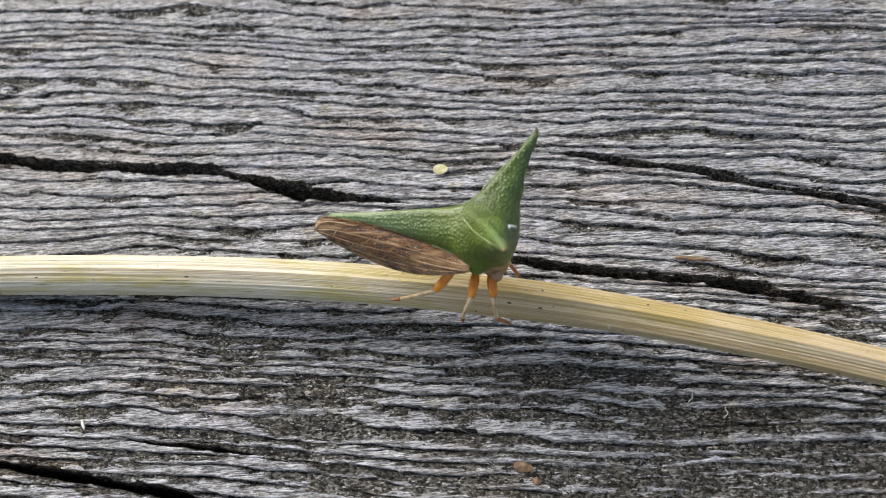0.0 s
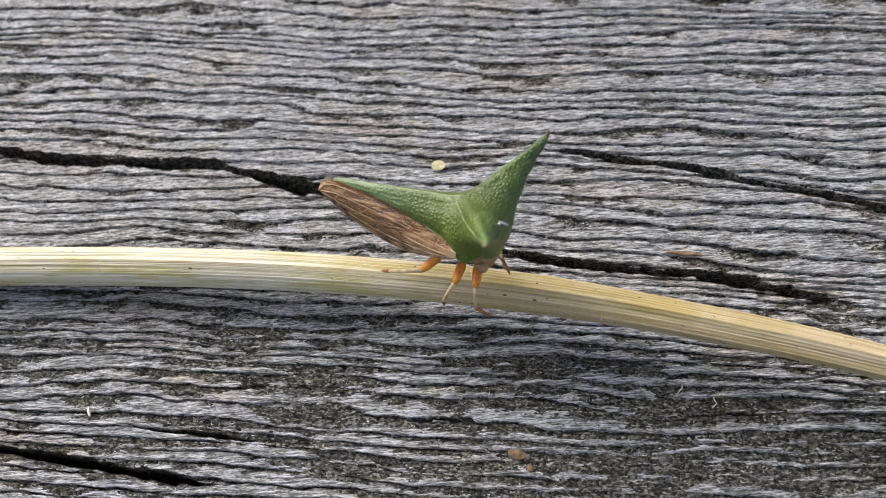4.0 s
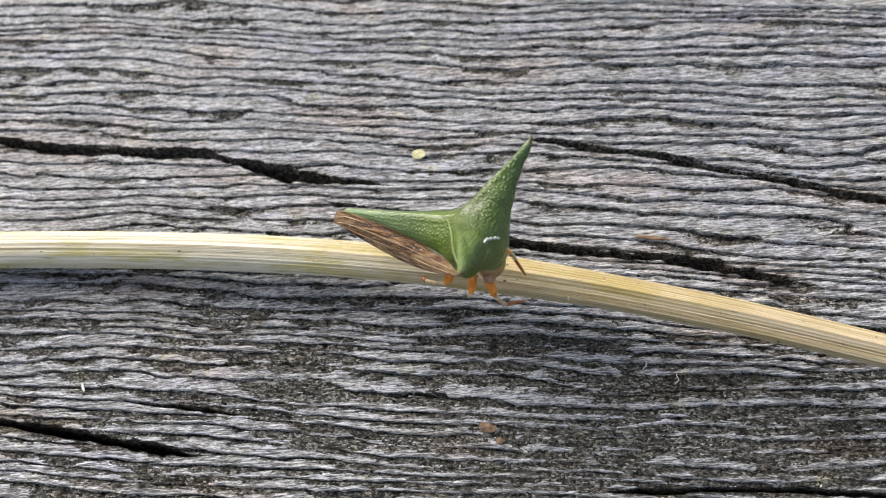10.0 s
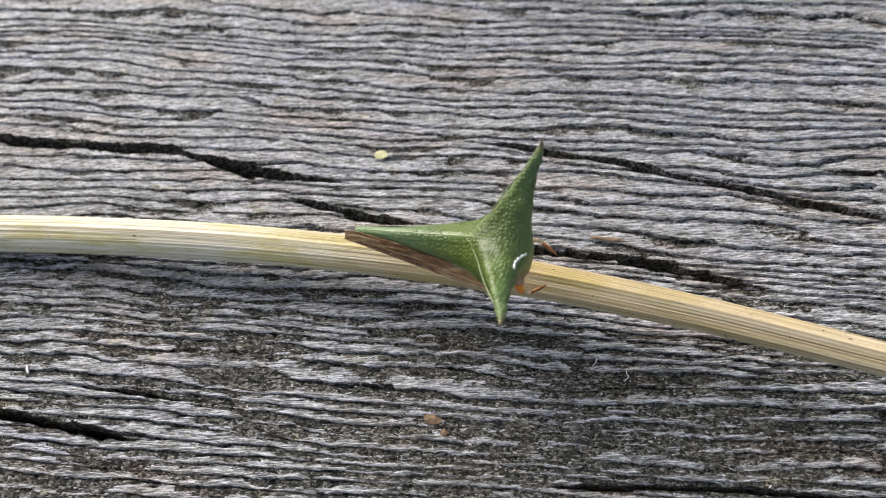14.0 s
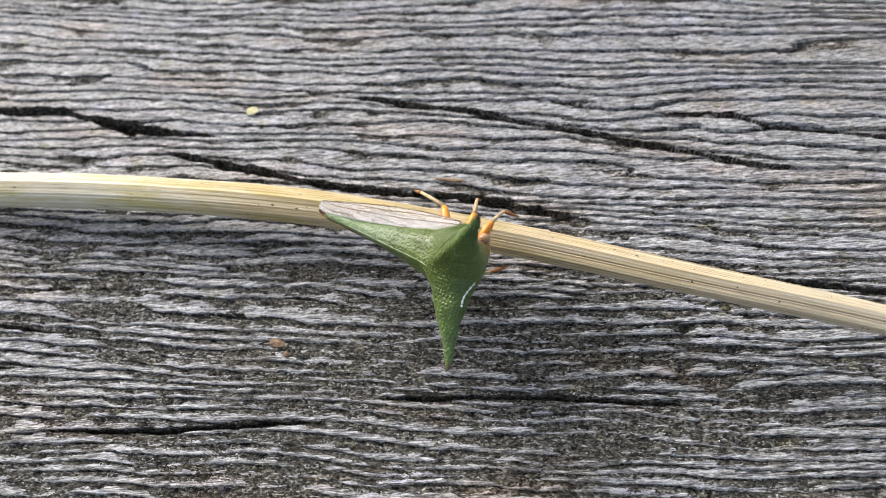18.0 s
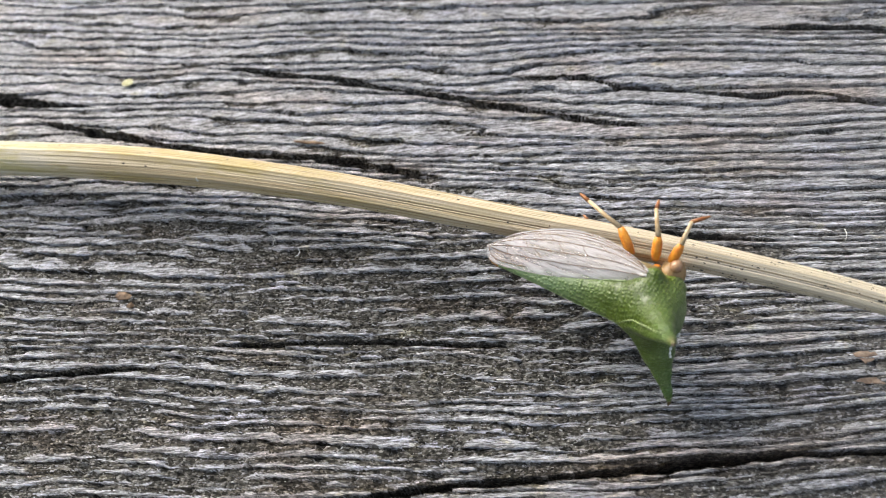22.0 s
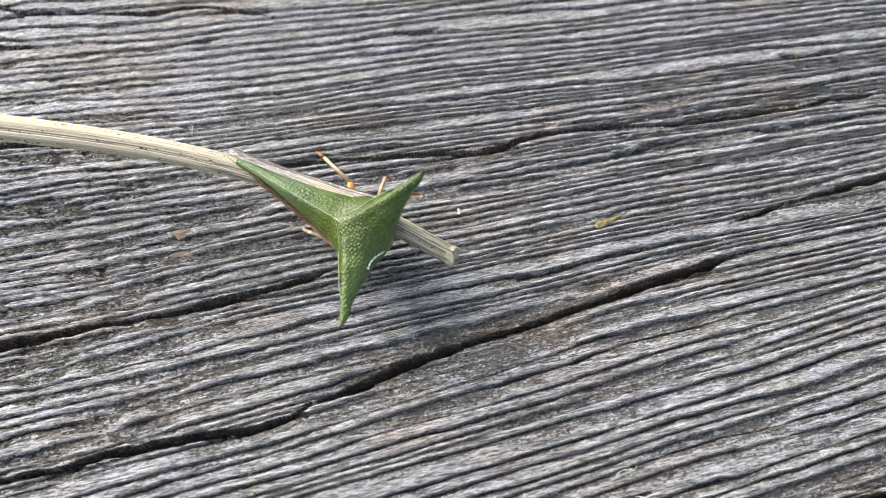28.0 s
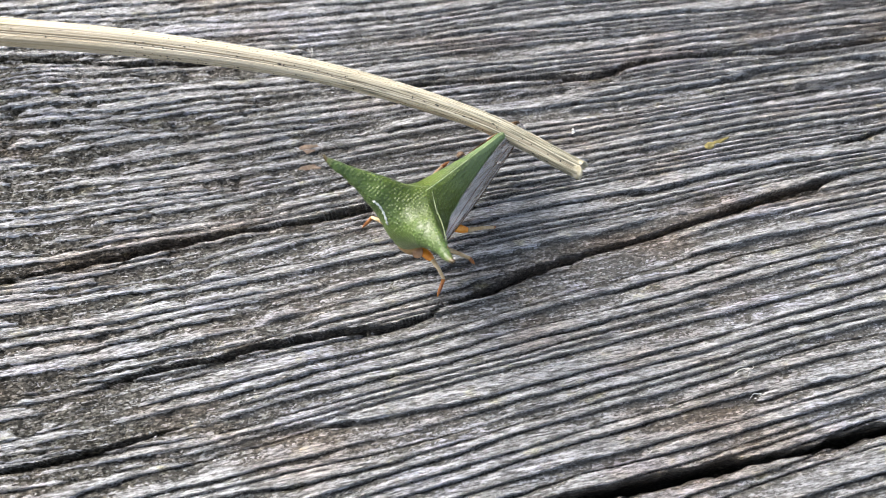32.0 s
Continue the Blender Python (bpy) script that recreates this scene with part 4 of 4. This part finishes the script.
crumb("lichen_crumb", "mustard-yellow lichen scrap on the wood", "lichen", 6.68, 0.14, (0.045, 0.01, 0.007), MUSTARD, 13, 0.3)
crumb("moss_tuft", "small dark green tuft of moss in a crack", "moss", 5.69, 0.725, (0.035, 0.016, 0.014), MOSS, 14)
crumb("moss_tuft", "small dark green tuft of moss in a crack", "moss", 5.84, 0.715, (0.05, 0.012, 0.012), MOSS, 15)


def hair(x, y, points, thick, label):
    """A thin pale fibre lying on the wood; points are offsets from its middle."""
    line = spline(points, 5)
    rise = board_relief(x + line[:, :1], y + line[:, 1:2])[0][:, 0] - surface(x, y)
    v, f = tube([(a, b, c + d + 0.008) for (a, b, c), d in zip(line, rise)], [thick] * len(line), 6)
    ob = new("plant_fibre", mesh_of("plant_fibre", v, f, FLUFF))
    ob.location = (x * CM, y * CM, surface(x, y) * CM)
    return tagged(ob, label, "fibre")


hair(1.14, 1.02, [(-0.03, 0.03, 0), (0.0, 0.035, 0.01), (0.012, 0.0, 0.012), (-0.01, -0.03, 0.004)], 0.0025, "short curled pale fibre on the wood")
hair(1.3, 0.94, [(0.004, 0.03, 0), (0.014, 0.0, 0.01), (-0.008, -0.025, 0.004)], 0.0025, "short curled pale fibre on the wood")
hair(6.39, -1.24, [(-0.06, -0.02, 0), (-0.02, 0.01, 0.012), (0.03, 0.0, 0.016), (0.06, 0.03, 0.004)], 0.0019, "white fluffy plant fibre on the wood")
hair(6.4, -1.23, [(-0.01, -0.05, 0), (0.01, -0.01, 0.014), (-0.005, 0.04, 0.01)], 0.0019, "white fluffy plant fibre on the wood")
hair(6.42, -1.37, [(-0.03, 0.0, 0), (0.0, 0.02, 0.012), (0.03, 0.0, 0.01)], 0.0019, "white fluffy plant fibre on the wood")
hair(4.33, 1.06, [(-0.004, -0.03, 0), (0.004, 0.0, 0.012), (0.0, 0.03, 0.02)], 0.0028, "short upright pale fibre beside the stem")


def build_dust_glints():
    """Fine pale dust grains caught in the wood, most added to imitate its glints."""
    rng = np.random.RandomState(21)
    count = 2600
    xs = rng.uniform(-3.2, 8.4, count)
    ys = np.interp(xs, [-3, 0, 3, 8], [0.3, 0.0, -1.2, -1.9]) + rng.rand(count) * np.interp(xs, [-3, 3, 8], [3.3, 4.4, 3.3])
    verts, faces = [], []
    floor = board_relief(xs[:, None], ys[:, None])[0][:, 0]
    for x, y, z, big in zip(xs, ys, floor, rng.rand(count)):
        size = 0.0016 + 0.0042 * big**5
        z = z + size * 0.6
        first = len(verts)
        long, turn = size * rng.uniform(1, 2.2), rng.uniform(0, 3.1)
        c, s = math.cos(turn), math.sin(turn)
        for a, b, h in ((1, 0, 0), (0, 1, 0), (-1, 0, 0), (0, -1, 0), (0, 0, 1), (0, 0, -1)):
            verts.append((x + c * a * long - s * b * size, y + s * a * long + c * b * size, z + h * size))
        faces += [(first + 4, first + i, first + (i + 1) % 4) for i in range(4)]
        faces += [(first + 5, first + (i + 1) % 4, first + i) for i in range(4)]
    ob = new("dust", mesh_of("dust", verts, faces, FLUFF, False))
    return tagged(ob, "fine pale dust grains in the wood grain, many added as glints", "dust", kind="stuff")


build_dust_glints()


# ---- what moves ----
BUG_ROWS = [
    (0.0, -0.156, 1.541, 0.504, -20.5, -12.0, -6.4),
    (0.5, -0.167, 1.658, 0.503, -27.5, -3.6, -24.3),
    (1.0, -0.182, 1.578, 0.476, -20.4, -14.7, -16.1),
    (1.5, -0.173, 1.592, 0.481, -20.8, -15.1, -13.7),
    (2.0, -0.189, 1.599, 0.495, -17.9, -12.4, -12.3),
    (2.5, -0.184, 1.643, 0.530, -20.5, -4.8, -20.5),
    (4.5, -0.170, 1.584, 0.555, -18.2, -10.7, -16.9),
    (5.0, -0.162, 1.640, 0.544, -14.9, -8.5, -18.5),
    (6.0, -0.162, 1.601, 0.557, -14.0, -9.8, -16.1),
    (7.0, -0.181, 1.593, 0.542, -14.8, -6.9, -12.5),
    (8.0, -0.162, 1.577, 0.522, -12.4, -9.0, -14.6),
    (8.5, -0.130, 1.473, 0.515, -18.0, -16.8, -10.0),
    (9.0, -0.063, 1.432, 0.531, -20.9, -21.8, -11.7),
    (9.5, -0.004, 1.418, 0.530, -14.3, -21.3, -15.6),
    (10.0, 0.031, 1.416, 0.536, -9.5, -22.1, -18.1),
    (10.5, 0.049, 1.424, 0.542, -6.3, -21.6, -18.7),
    (11.0, 0.106, 1.427, 0.523, -6.2, -22.9, -18.2),
    (12.0, 0.167, 1.403, 0.534, -3.5, -25.2, -16.7),
    (12.5, 0.190, 1.448, 0.522, -2.1, -23.7, -13.1),
    (13.0, 0.222, 1.395, 0.527, 1.9, -16.4, -5.3),
    (13.5, 0.325, 1.341, 0.533, 14.1, -20.9, -13.6),
    (14.0, 0.406, 1.325, 0.548, 13.7, -18.6, -15.2),
    (14.5, 0.530, 1.285, 0.542, 17.2, -21.0, -17.2),
    (16.5, 0.769, 1.294, 0.560, -3.3, -21.5, -11.3),
    (17.0, 0.911, 1.275, 0.529, 3.1, -18.4, -13.3),
    (17.5, 1.078, 1.218, 0.520, 31.0, -13.8, -24.2),
    (17.8, 1.134, 1.116, 0.493, 47.6, -6.1, -28.0),
    (18.0, 1.159, 1.136, 0.483, 53.9, -7.0, -28.7),
    (18.5, 1.229, 1.091, 0.489, 68.8, -1.9, -29.6),
    (19.0, 1.350, 1.065, 0.505, 73.8, 2.8, -28.5),
    (19.5, 1.484, 1.037, 0.497, 77.3, -1.1, -26.4),
    (20.0, 1.667, 0.988, 0.485, 77.4, -1.3, -27.4),
    (21.0, 2.421, 0.805, 0.447, 96.2, -4.8, -33.9),
    (22.0, 2.990, 0.669, 0.499, 97.9, -4.2, -28.1),
    (22.5, 3.183, 0.716, 0.503, 91.9, 0.1, -39.6),
    (23.0, 3.469, 0.615, 0.473, 85.1, -4.7, -34.6),
    (23.5, 3.786, 0.554, 0.463, 91.1, 3.0, -31.6),
    (24.0, 3.923, 0.541, 0.453, 93.5, -3.0, -34.0),
    (24.5, 4.204, 0.481, 0.433, 83.7, -1.2, -27.4),
    (25.0, 4.451, 0.436, 0.430, 88.8, 2.3, -37.3),
    (25.5, 4.520, 0.437, 0.420, 93.6, 11.7, -39.4),
    (26.0, 4.718, 0.362, 0.422, 82.5, -0.3, -36.2),
    (26.5, 4.940, 0.309, 0.428, 85.7, 10.7, -42.5),
    (28.5, 5.149, 0.301, 0.181, 20.2, 1.5, -38.9),
    (29.0, 5.223, 0.264, 0.196, 18.7, 5.0, -47.9),
    (29.4, 5.246, 0.264, 0.200, 14.4, 2.4, -56.2),
    (29.7, 5.310, 0.248, 0.207, 2.6, -0.5, -78.8),
    (30.0, 5.372, 0.178, 0.218, 3.4, 0.7, -85.6),
    (30.5, 5.408, 0.079, 0.196, 1.2, 3.4, -96.6),
    (31.0, 5.345, 0.003, 0.208, -1.1, -0.0, -107.9),
    (31.5, 5.257, -0.091, 0.188, 0.2, -0.6, -122.0),
    (32.0, 5.055, -0.195, 0.164, 0.1, -8.6, -139.0),
]
# sideways slide of the stem
STEM_ROWS = [(0.0, -0.178), (17.0, -0.178), (20.0, -0.205), (21.0, -0.208), (22.0, -0.19), (22.5, -0.14), (23.0, -0.131), (24.0, -0.125), (24.5, -0.099), (25.0, -0.074), (25.5, -0.04), (26.0, 0.0), (26.5, 0.015), (28.5, 0.003), (32.0, -0.006)]


def motions():
    walk(BUG, [(t, pose(x * CM, y * CM, z * CM, rx, ry, rz)) for t, x, y, z, rx, ry, rz in BUG_ROWS])
    walk(STEM, [(t, pose(0, y * CM, 0)) for t, y in STEM_ROWS])
    for k, (leg, hip, side) in enumerate(LEGS):
        place = [hip[0] * CM, hip[1] * side * CM, hip[2] * CM]
        beat = 1 if k % 2 else -1
        # seconds, sideways spread, swing along the body; the legs step in two alternating sets of three
        steps = [(0, 0, 0), (8, 0, 0)]
        steps += [(t, -0.7 if side < 0 else 0, beat * (7 if n % 2 else -7)) for n, t in enumerate(np.arange(8.8, 17.0, 0.6))]
        steps += [(t, 0, beat * (9 if n % 2 else -9)) for n, t in enumerate(np.arange(17.8, 26.6, 0.4))]
        steps += [(t, 1, beat * (12 if n % 2 else -12)) for n, t in enumerate(np.arange(28.4, 32.1, 0.4))]
        walk(leg, [(float(t), pose(*place, side * 44 * spread, swing, 0)) for t, spread, swing in steps])


motions()
